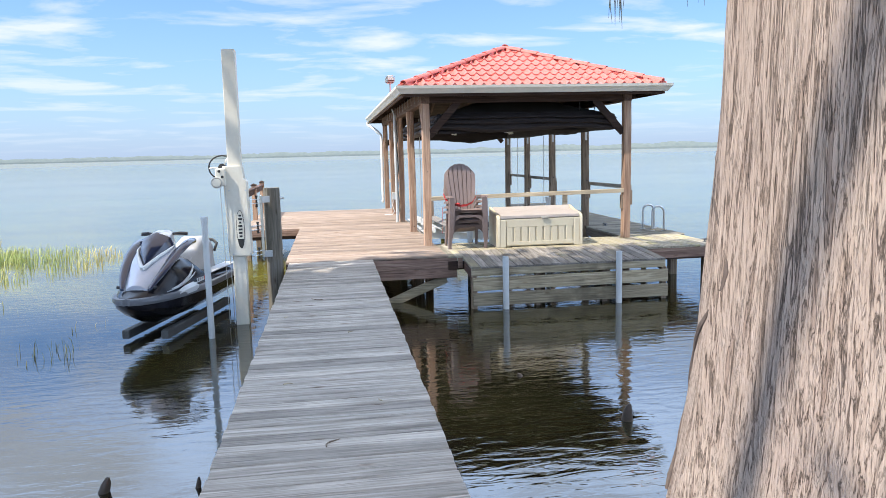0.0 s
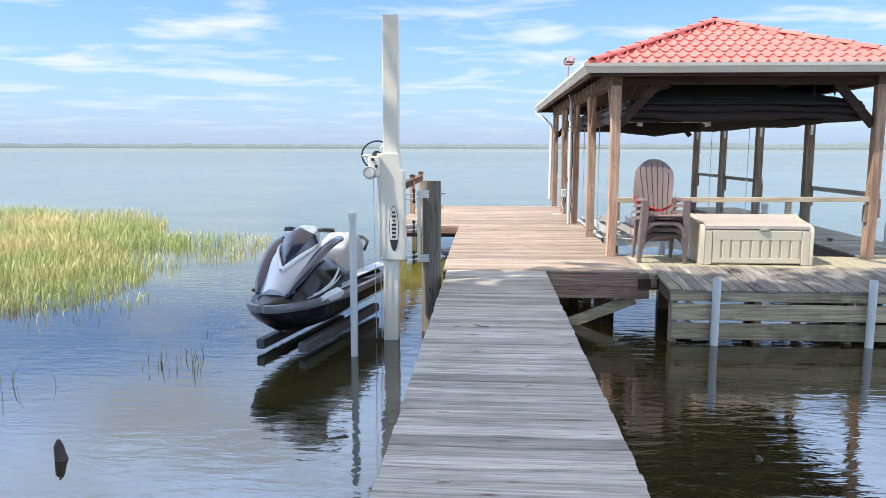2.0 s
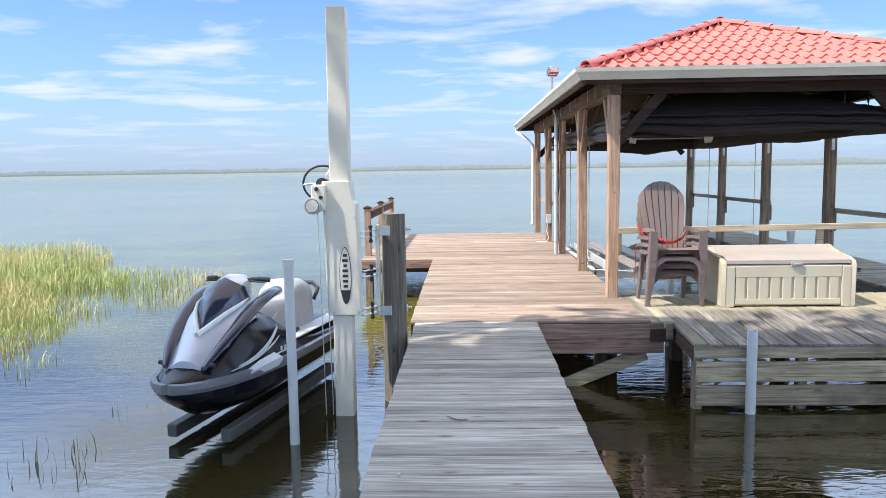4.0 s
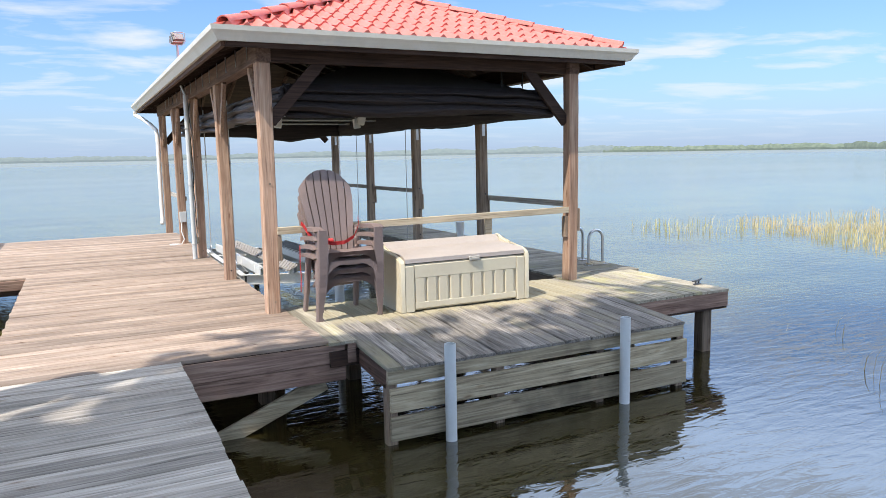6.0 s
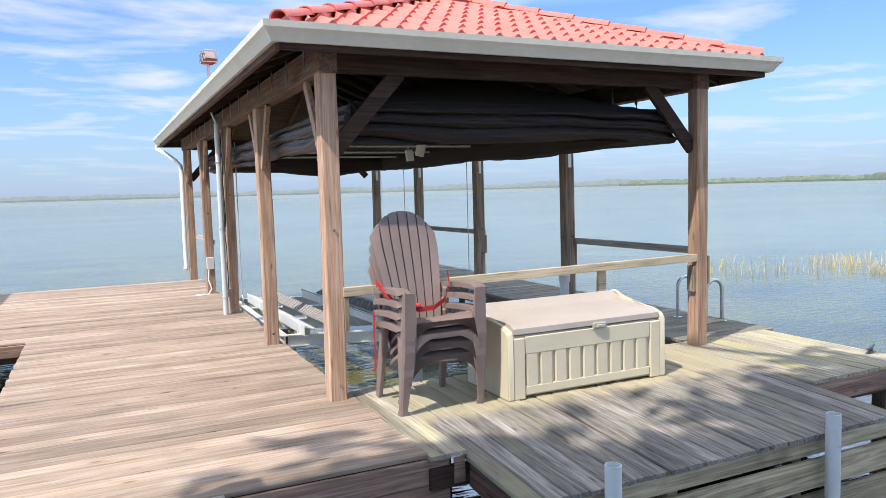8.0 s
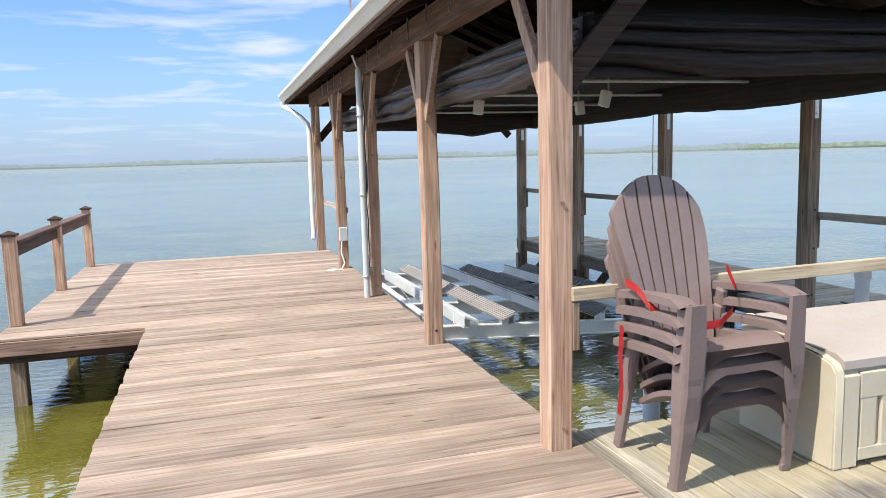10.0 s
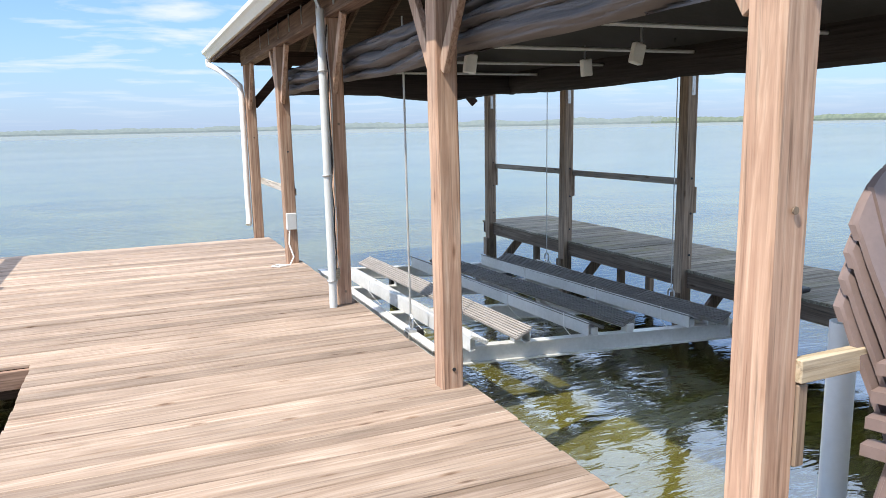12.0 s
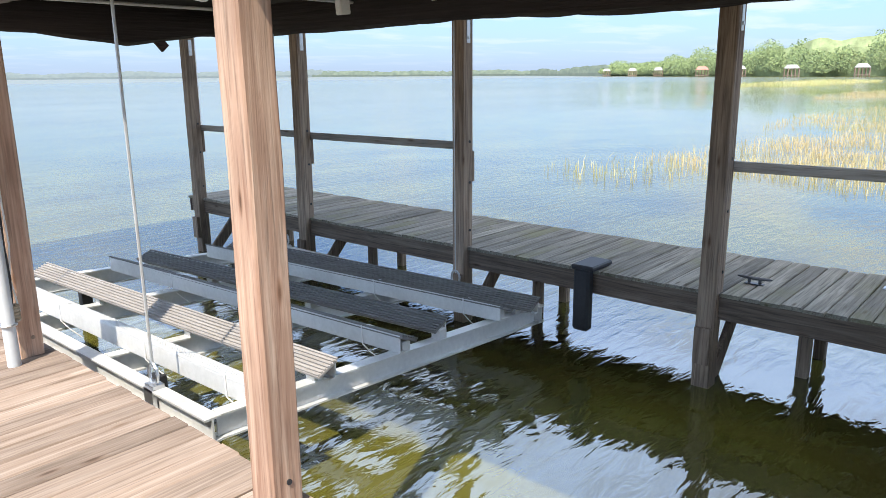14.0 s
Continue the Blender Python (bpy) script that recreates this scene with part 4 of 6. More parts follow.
        bar(bm, (sgn * 0.255, 0.18, 0.60), (sgn * 0.285, 0.30, 0.0), 0.045, 0.06, 0.010, up=(0, 1, 0))
        part("rear_leg", bm, BROWN, chair)
    return chair


first = lounge_chair()
first.matrix_basis = pose(2.60, 12.48, 0.0, 0, 0, 2)
for k in range(1, 4):
    copy_thing(first, pose(2.60 + 0.004 * k, 12.48 - 0.008 * k, 0.088 * k, 0, 0, 2 - 0.6 * (k % 2)))
RED = plain("red_strap", (0.55, 0.035, 0.035), 0.6, vary=0.1)
strap = thing("strap", "red webbing strap tied round the top chair", "strap")
def ribbon(pts, w, side):
    bm = bm_new()
    sd = Vector(side).normalized() * w / 2
    a = [bm.verts.new(Vector(p) - sd) for p in pts]
    b = [bm.verts.new(Vector(p) + sd) for p in pts]
    for i in range(len(pts) - 1):
        bm.faces.new((a[i], a[i + 1], b[i + 1], b[i]))
    bmesh.ops.solidify(bm, geom=bm.faces[:], thickness=0.003)
    return bm
part("band", ribbon([(2.87, 12.62, 0.99), (2.83, 12.50, 0.90), (2.74, 12.40, 0.80), (2.62, 12.34, 0.755), (2.50, 12.33, 0.752), (2.40, 12.36, 0.775)], 0.04, (0.3, 0.3, 1)), RED, strap)
part("band", ribbon([(2.40, 12.36, 0.775), (2.33, 12.38, 0.80), (2.27, 12.42, 0.86), (2.25, 12.50, 0.93), (2.255, 12.62, 0.95)], 0.04, (0.3, 0.3, 1)), RED, strap)
part("tail", ribbon([(2.235, 12.62, 0.72), (2.232, 12.63, 0.55), (2.235, 12.62, 0.40), (2.228, 12.63, 0.24)], 0.04, (0, 1, 0.1)), RED, strap)
bm = bm_new()
for k in range(3):
    bmesh.ops.create_uvsphere(bm, u_segments=8, v_segments=6, radius=0.022, matrix=pose(2.44 + 0.02 * k, 12.33 - 0.005 * k, 0.785))
part("knot", bm, RED, strap)

# ---- ladder, cleats, bumper ----
ladder = thing("dock_ladder", "bent galvanised tube dock ladder with twin hoops", "ladder", at=(0, 0, 0))
for y in (13.66, 14.12):
    bm = bm_new()
    arch = [(6.83 - 0.125 * math.cos(a), y, 0.375 + 0.125 * math.sin(a)) for a in [math.pi * i / 10 for i in range(11)]]
    tube(bm, [(6.705, y, 0.008)] + arch + [(6.955, y, 0.008)], 0.021, 10)
    part("hoop", bm, STEEL, ladder, smooth=True)
    for x in (6.705, 6.955):
        bm = bm_new()
        boxed(bm, x - 0.045, x + 0.045, y - 0.045, y + 0.045, 0.0, 0.012, 0.003)
        part("foot_plate", bm, STEEL, ladder)
bm = bm_new()
coil = [(6.83 + (0.15 + 0.012 * math.sin(a * 2.3)) * math.cos(a), 13.66 + 0.07 * math.sin(a), 0.016 + 0.0016 * a) for a in [math.tau * 2 * i / 40 for i in range(41)]]
tube(bm, coil, 0.008, 6)
part("mooring_line", bm, RAIL_WOOD, ladder, "worn rope looped round the feet", smooth=True)


CLEAT_IRON = plain("dull_cleat_iron", (0.12, 0.12, 0.125), 0.5, 0.5, vary=0.2)


def cleat(x, y, rz):
    c = thing("dock_cleat", "grey metal mooring cleat on the dock boards", "cleat", "dock cleats")
    bm = bm_new()
    tube(bm, [(-0.13, 0, 0.052), (-0.10, 0, 0.05), (0, 0, 0.045), (0.10, 0, 0.05), (0.13, 0, 0.052)], [0.006, 0.011, 0.014, 0.011, 0.006], 8)
    part("horn", bm, CLEAT_IRON, c, smooth=True)
    bm = bm_new()
    for s in (-0.04, 0.04):
        rod(bm, (s, 0, 0.006), (s, 0, 0.045), 0.012, seg=8)
    boxed(bm, -0.07, 0.07, -0.025, 0.025, 0, 0.008, 0.002)
    part("base", bm, CLEAT_IRON, c)
    c.matrix_basis = pose(x, y, 0.003, 0, 0, rz)


cleat(6.85, 11.75, 20)
cleat(6.2, 14.95, 90)
bumper = thing("dock_bumper", "black rubber bumper strapped over the walkway edge", "bumper")
bm = bm_new()
boxed(bm, WX0 - 0.11, WX0 - 0.012, 16.11, 16.26, -0.52, 0.02, 0.02)
part("pad", bm, BLACK, bumper)
bm = bm_new()
boxed(bm, WX0 - 0.10, WX0 + 0.24, 16.08, 16.29, 0.006, 0.05, 0.012)
part("cap", bm, BLACK, bumper)

# ---- flood lamp on a conduit ----
flood = thing("flood_lamp", "grey conduit mast with a floodlight above the eaves", "lamp")
bm = bm_new()
tube(bm, [(1.87, 17.66, 0.0), (1.87, 17.66, 2.62)], 0.036, 12)
part("conduit", bm, PVC, flood, smooth=True)
bm = bm_new()
tube(bm, [(1.87, 17.66, 2.62), (1.80, 17.66, 2.80), (1.76, 17.50, 3.0), (1.758, 17.34, 3.16), (1.758, 17.34, 3.36)], 0.018, 8)
part("stem", bm, STEEL, flood, smooth=True)
bm = bm_new()
boxed(bm, -0.09, 0.09, -0.06, 0.06, -0.065, 0.065, 0.012, pose(1.758, 17.31, 3.43, -25, 0, 20))
head = part("lamp_head", bm, plain("bronze_lamp", (0.13, 0.115, 0.105), 0.4, 0.0), flood)
bm = bm_new()
boxed(bm, -0.072, 0.072, -0.068, -0.061, -0.048, 0.048, 0.004, pose(1.758, 17.31, 3.43, -25, 0, 20))
part("lens", bm, plain("lamp_glass", (0.42, 0.40, 0.38), 0.15), head)
bm = bm_new()
tube(bm, [(1.66, 17.33, 3.44), (1.655, 17.34, 3.37), (1.70, 17.345, 3.345), (1.82, 17.335, 3.345), (1.86, 17.32, 3.37), (1.855, 17.31, 3.44)], 0.009, 6)
tube(bm, [(1.66, 17.24, 3.50), (1.72, 17.20, 3.51), (1.82, 17.19, 3.51), (1.86, 17.22, 3.50), (1.865, 17.23, 3.38), (1.80, 17.21, 3.37), (1.68, 17.23, 3.37)], 0.007, 6, True)
part("yoke", bm, STEEL, flood, "bent metal lamp guard", smooth=True)
for z in (0.25, 1.2, 2.1):
    bm = bm_new()
    tube(bm, [(1.87 + 0.042 * math.cos(a), 17.66 + 0.042 * math.sin(a), z) for a in [math.tau * i / 12 for i in range(12)]], 0.008, 6, True)
    part("clamp", bm, STEEL, flood)
# cables that run down the third post
wires = thing("post_wiring", "loose black and white cables stapled to a post", "cable")
for dx, sd, mat, r in ((0.0, 1, BLACK, 0.007), (0.018, 2, WHITE, 0.005), (-0.016, 3, BLACK, 0.005)):
    rng = random.Random(sd)
    bm = bm_new()
    tube(bm, [(1.925 + dx + rng.uniform(-0.012, 0.012), 17.715 - 0.01 * rng.random(), 0.3 + 0.2 * k) for k in range(12)], r, 6)
    part("cable", bm, mat, wires, smooth=True)
bm = bm_new()
for k in range(5):
    tube(bm, [(1.915 + 0.03 * math.cos(a), 17.70 + 0.03 * math.sin(a), 0.26 + 0.02 * k) for a in [math.tau * i / 10 for i in range(10)]], 0.011, 6, True)
part("cord_coil", bm, RAIL_WOOD, wires)
outlet = thing("outlet_box", "grey weatherproof outlet box with a white cord on a post", "outlet")
bm = bm_new()
boxed(bm, 1.94, 2.06, 19.995, 20.055, 0.42, 0.62, 0.008)
part("casing", bm, PVC, outlet)
bm = bm_new()
tube(bm, [(1.97, 20.01, 0.42), (1.95, 19.98, 0.25), (1.99, 19.94, 0.10), (1.93, 19.9, 0.015), (1.80, 19.86, 0.012), (1.72, 19.92, 0.012), (1.80, 19.98, 0.012), (1.88, 19.92, 0.014)], 0.010, 6)
part("cord", bm, WHITE, outlet, smooth=True)

# ---- railing on the side finger ----
railing = thing("railing", "brown wooden dock railing with capped posts", "railing")
for y in (17.70, 19.93, 22.24):
    bm = bm_new()
    boxed(bm, -0.06, 0.06, -0.06, 0.06, 0.0, 0.93, 0.006)
    p = part("rail_post", bm, POST_WOOD, railing, at=(-1.79, y, 0))
    bm = bm_new()
    boxed(bm, -0.078, 0.078, -0.078, 0.078, 0.93, 0.955, 0.004)
    v = [bm.verts.new(q) for q in ((-0.065, -0.065, 0.955), (0.065, -0.065, 0.955), (0.065, 0.065, 0.955), (-0.065, 0.065, 0.955), (0, 0, 0.99))]
    for i in range(4):
        bm.faces.new((v[i], v[(i + 1) % 4], v[4]))
    part("post_cap", bm, BEAM_X, p, "dark post cap")
for y0, y1 in ((17.76, 19.87), (19.99, 22.18)):
    bm = bm_new()
    boxed(bm, -1.81, -1.77, y0, y1, 0.70, 0.84, 0.004)
    part("rail", bm, BEAM_Y, railing)
    bm = bm_new()
    boxed(bm, -1.86, -1.72, y0, y1, 0.842, 0.875, 0.004)
    part("top_rail", bm, BEAM_Y, railing)

# ---- swing lift for the jet ski ----
lift = thing("swing_lift", "beige metal swing lift mast with a handwheel winch", "lift")
MX, MY = -1.095, 10.62
bm = bm_new()
bar(bm, (MX, MY, -2.0), (MX + 0.02, MY, 3.2), 0.185, 0.185, 0.008, up=(0, 1, 0))
part("mast", bm, LIFT_PAINT, lift)
bm = bm_new()
prof = [(-1.22, 0.27), (-0.905, 0.27), (-0.925, 1.35), (-0.965, 1.38), (-0.98, 1.57), (-1.245, 1.57), (-1.24, 1.27)]
loft(bm, [[(x, MY - 0.125, z) for x, z in prof], [(x, MY + 0.125, z) for x, z in prof]])
bmesh.ops.bevel(bm, geom=bm.edges[:], offset=0.006, segments=1, affect="EDGES")
sleeve = part("sleeve", bm, LIFT_PAINT, lift)
for x, z in ((-1.17, 1.22), (-0.94, 1.22), (-1.16, 0.3), (-0.92, 0.3), (-1.2, 1.48)):
    bm = bm_new()
    rod(bm, (x, MY - 0.135, z), (x, MY - 0.122, z), 0.013, seg=8)
    part("bolt", bm, STEEL, sleeve)
bm = bm_new()
bmesh.ops.create_cone(bm, cap_ends=True, segments=28, radius1=0.5, radius2=0.5, depth=0.004, matrix=pose(-1.04, MY - 0.1275, 0.66, 90) @ Matrix.Diagonal((0.115, 0.56, 1, 1)))
plate = part("badge", bm, BLACK, sleeve, "oval badge")
bm = bm_new()
bmesh.ops.create_cone(bm, cap_ends=True, segments=28, radius1=0.5, radius2=0.5, depth=0.004, matrix=pose(-1.04, MY - 0.130, 0.665, 90) @ Matrix.Diagonal((0.102, 0.53, 1, 1)))
bmesh.ops.bisect_plane(bm, geom=bm.verts[:] + bm.edges[:] + bm.faces[:], plane_co=(0, 0, 0.52), plane_no=(0, 0, -1), clear_outer=True)
part("badge_face", bm, LIFT_PAINT, plate)
for k in range(7):
    bm = bm_new()
    w = (0.024, 0.034, 0.02, 0.034, 0.034, 0.03, 0.026)[k]
    boxed(bm, -1.04 - w * 0.8, -1.04 + w * 0.8, MY - 0.136, MY - 0.132, 0.845 - k * 0.05, 0.872 - k * 0.05)
    part("badge_mark", bm, BLACK, plate)
bm = bm_new()
boxed(bm, -1.335, -1.20, MY - 0.20, MY - 0.06, 1.29, 1.54, 0.012)
winch = part("winch", bm, LIFT_PAINT, lift)
bm = bm_new()
rod(bm, (-1.32, MY - 0.235, 1.34), (-1.32, MY - 0.10, 1.34), 0.058, seg=20)
part("drum", bm, LIFT_PAINT, winch, smooth=True)
bm = bm_new()
for k in range(6):
    yk = MY - 0.215 + 0.018 * k
    tube(bm, [(-1.32 + 0.072 * math.cos(a), yk, 1.34 + 0.072 * math.sin(a)) for a in [math.tau * i / 18 for i in range(18)]], 0.009, 6, True)
part("cable_wraps", bm, ROPE, winch, smooth=True)
for x, z in ((-1.28, 1.50), (-1.24, 1.42)):
    bm = bm_new()
    rod(bm, (x, MY - 0.212, z), (x, MY - 0.198, z), 0.02, seg=10)
    part("bolt", bm, BLACK, winch)
bm = bm_new()
tube(bm, [(-1.25 + 0.19 * math.cos(a), MY - 0.03, 1.55 + 0.17 * math.sin(a)) for a in [math.tau * i / 32 for i in range(32)]], 0.011, 8, True)
wheel = part("handwheel", bm, BLACK, lift, "black handwheel", smooth=True)
for a in (1.1, 3.2, 5.3):
    bm = bm_new()
    tube(bm, [(-1.25, MY - 0.05, 1.55), (-1.25 + 0.10 * math.cos(a), MY - 0.06, 1.55 + 0.09 * math.sin(a)), (-1.25 + 0.19 * math.cos(a), MY - 0.03, 1.55 + 0.17 * math.sin(a))], 0.012, 6)
    part("spoke", bm, STEEL, wheel)
bm = bm_new()
rod(bm, (-1.25, MY - 0.09, 1.55), (-1.25, MY - 0.0, 1.55), 0.055, seg=16)
part("hub", bm, BLACK, wheel)
for x in (-1.285, -1.215):
    bm = bm_new()
    tube(bm, [(x, MY - 0.16, 1.32), (x + 0.01, MY - 0.15, 0.3), (x + 0.02, MY - 0.14, -0.72)], 0.005, 6)
    part("winch_cable", bm, ROPE, lift)
PX, PY = -0.625, 11.06
for z in (1.04, 0.65, 0.27):
    bm = bm_new()
    for dz in (-0.03, 0.03):
        bar(bm, (-0.90, MY + 0.02, z + dz), (-0.77, MY + 0.22, z + dz), 0.05, 0.008)
    hinge = part("hinge", bm, STEEL, lift)
    bm = bm_new()
    rod(bm, (-0.82, MY + 0.13, z - 0.08), (-0.82, MY + 0.13, z + 0.08), 0.013, seg=8)
    rod(bm, (-0.82, MY + 0.13, z + 0.06), (-0.82, MY + 0.13, z + 0.085), 0.022, seg=6)
    rod(bm, (-0.82, MY + 0.13, z - 0.085), (-0.82, MY + 0.13, z - 0.06), 0.022, seg=6)
    part("pin", bm, BLACK, hinge)
bm = bm_new()
boxed(bm, -0.785, -0.755, MY + 0.20, MY + 0.36, 0.2, 1.12, 0.006)
part("hinge_plate", bm, LIFT_PAINT, lift)
for z in (1.06, 0.24):
    bm = bm_new()
    boxed(bm, -0.79, -0.64, MY + 0.25, MY + 0.262, z - 0.05, z + 0.05, 0.004)
    rod(bm, (-0.67, MY + 0.24, z), (-0.67, MY + 0.255, z), 0.015, seg=6)
    part("clamp_plate", bm, STEEL, lift)
piling = thing("mooring_piling", "thick green-grey weathered round mooring piling", "piling")
bm = bm_new()
rows = []
for i in range(16):
    z = -2.0 + 3.22 * i / 15
    r = 0.128 - 0.004 * i / 15
    rows.append([(r * (1 + 0.02 * noise.noise(Vector((math.cos(a) * 2, math.sin(a) * 2, z)))) * math.cos(a), r * math.sin(a), z) for a in [math.tau * k / 24 for k in range(24)]])
loft(bm, rows)
part("shaft", bm, PILE_WOOD, piling, smooth=True, at=(PX, PY, 0))
for z in (1.06, 0.24):
    bm = bm_new()
    rod(bm, (PX + 0.10, PY - 0.02, z), (PX + 0.18, PY - 0.02, z), 0.012, seg=8)
    boxed(bm, PX + 0.122, PX + 0.135, PY - 0.05, PY + 0.01, z - 0.03, z + 0.03)
    part("through_bolt", bm, STEEL, piling)
hollow_pipe(-1.42, 9.80, -2.0, 0.89, 0.042, "guide_pipe", "pale grey capped plastic pipe standing beside the jet ski", True)

# ---- jet ski on its bunks ----
SKI = pose(-2.37, 9.38, -0.60, 0, 0, -13) @ Matrix.Diagonal((0.88, 0.96, 1.07, 1))              # local x across, y from bow to stern
ski = thing("jet_ski", "black and silver jet ski resting on lift bunks", "jet ski")
ski.matrix_basis = SKI
GLOSS = plain("black_gelcoat", (0.010, 0.010, 0.014), 0.16, vary=0.15)
BUNKDARK = plain("wet_bunk", (0.07, 0.07, 0.07), 0.6, vary=0.2)
GLOSS.node_tree.nodes["Principled BSDF"].inputs["Specular IOR Level"].default_value = 0.25
NAVY = plain("dark_blue_gelcoat", (0.030, 0.034, 0.062), 0.14, vary=0.1, coat=0.5)
SILVER = plain("silver_gelcoat", (0.50, 0.51, 0.58), 0.3, 0.3, vary=0.06, coat=0.4)
PALE = plain("pale_grey_plastic", (0.55, 0.56, 0.57), 0.4, vary=0.06)
DARKP = plain("dark_grey_plastic", (0.15, 0.155, 0.17), 0.4, vary=0.1)
GREYP = plain("mid_grey_plastic", (0.33, 0.34, 0.36), 0.5, vary=0.08)
SEAT = plain("silver_vinyl", (0.40, 0.40, 0.40), 0.42, vary=0.14, scale=5.0, bump=0.5)


def curve_at(table, u):
    for (u0, v0), (u1, v1) in zip(table, table[1:]):
        if u <= u1:
            k = min(max((u - u0) / (u1 - u0), 0), 1)
            return v0 + (v1 - v0) * k
    return table[-1][1]


HALF = [(0, 0.03), (0.06, 0.17), (0.18, 0.29), (0.40, 0.41), (0.75, 0.50), (1.3, 0.56), (2.4, 0.55), (3.1, 0.50)]
KEEL = [(0, 0.37), (0.12, 0.27), (0.35, 0.14), (0.7, 0.05), (1.1, 0.02), (3.1, 0.03)]
RIM = [(0, 0.46), (0.5, 0.45), (1.5, 0.43), (3.1, 0.43)]
US = [0.0, 0.03, 0.06, 0.12, 0.18, 0.28, 0.4, 0.55, 0.75, 1.0, 1.3, 1.7, 2.1, 2.5, 2.9, 3.1]
bm = bm_new()
rows = []
for u in US:
    h, k, r = curve_at(HALF, u), curve_at(KEEL, u), curve_at(RIM, u) - 0.04
    rows.append([(-h, u, r), (-h * 0.96, u, k + (r - k) * 0.62), (-h * 0.62, u, k + (r - k) * 0.28), (0, u, k), (h * 0.62, u, k + (r - k) * 0.28), (h * 0.96, u, k + (r - k) * 0.62), (h, u, r)])
loft(bm, rows)
hull = part("hull", bm, GLOSS, ski, "glossy black hull", smooth=True)
bm = bm_new()
for sgn in (-1, 1):
    rows = []
    for u in US:
        h, r = curve_at(HALF, u), curve_at(RIM, u)
        rows.append([(sgn * (h - 0.03), u, r + 0.03), (sgn * (h + 0.022), u - 0.015, r + 0.022), (sgn * (h + 0.03), u - 0.02, r - 0.02), (sgn * (h + 0.014), u - 0.01, r - 0.055), (sgn * (h - 0.03), u, r - 0.05)])
    loft(bm, rows)
part("bumper", bm, DARKP, ski, "dark grey rubber bumper", smooth=True)
# deck above the bumper: rises to the hood in front, low footwells behind
TOP = [(0, 0.49), (0.12, 0.51), (0.28, 0.555), (0.5, 0.68), (0.75, 0.82), (1.0, 0.90), (1.3, 0.86), (1.55, 0.62), (2.2, 0.55), (3.1, 0.50)]
bm = bm_new()
rows = []
for u in US:
    h, r, t = curve_at(HALF, u) - 0.02, curve_at(RIM, u), curve_at(TOP, u)
    rows.append([(-h, u, r - 0.01), (-h * 0.93, u, r + (t - r) * 0.35), (-h * 0.62, u, r + (t - r) * 0.85), (-h * 0.3, u, t), (h * 0.3, u, t), (h * 0.62, u, r + (t - r) * 0.85), (h * 0.93, u, r + (t - r) * 0.35), (h, u, r - 0.01)])
loft(bm, rows)
deckm = part("deck", bm, GLOSS, ski, "glossy black upper deck", smooth=True)
# silver hood panel
HW = [(0.25, 0.17), (0.40, 0.23), (0.6, 0.285), (0.95, 0.33), (1.1, 0.32)]
bm = bm_new()
rows = []
for u in (0.27, 0.32, 0.42, 0.56, 0.72, 0.9, 1.05):
    h, t = curve_at(HW, u), curve_at(TOP, u)
    z = t + 0.015 + 0.11 * min(1, (u - 0.1) / 0.8)
    rows.append([(-h, u, t - 0.05), (-h * 0.9, u, z - 0.03), (-h * 0.4, u, z + 0.015), (0, u, z + 0.022), (h * 0.4, u, z + 0.015), (h * 0.9, u, z - 0.03), (h, u, t - 0.05)])
loft(bm, rows)
hood = part("hood", bm, SILVER, ski, "silver hood panel", smooth=True)
# dark windscreen pad above the hood, with a pale chevron at its lower edge
bm = bm_new()
rows = []
for u, w, dz in ((0.54, 0.012, 0.0), (0.63, 0.09, 0.04), (0.74, 0.175, 0.085), (0.87, 0.235, 0.12), (1.0, 0.26, 0.14), (1.12, 0.24, 0.11), (1.2, 0.19, 0.0)):
    z = curve_at(TOP, u) + 0.035 + 0.11 * min(1, (u - 0.1) / 0.8)
    rows.append([(-w, u, z - 0.04), (-w * 0.8, u, z + dz * 0.6), (0, u, z + dz + 0.012), (w * 0.8, u, z + dz * 0.6), (w, u, z - 0.04)])
loft(bm, rows)
part("windscreen", bm, NAVY, hood, "dark blue glossy windscreen", smooth=True)
bm = bm_new()
for sgn in (-1, 1):
    pts = []
    for u, w in ((0.50, 0.004), (0.60, 0.09), (0.72, 0.175), (0.86, 0.245), (1.0, 0.272)):
        z = curve_at(TOP, u) + 0.050 + 0.11 * min(1, (u - 0.1) / 0.8) - 0.05 * (w / 0.30) ** 2
        pts.append((sgn * w, u - 0.012, z))
    tube(bm, pts, [0.030, 0.028, 0.025, 0.02, 0.008], 8)
part("chevron", bm, WHITE, hood, "pale trim", smooth=True)
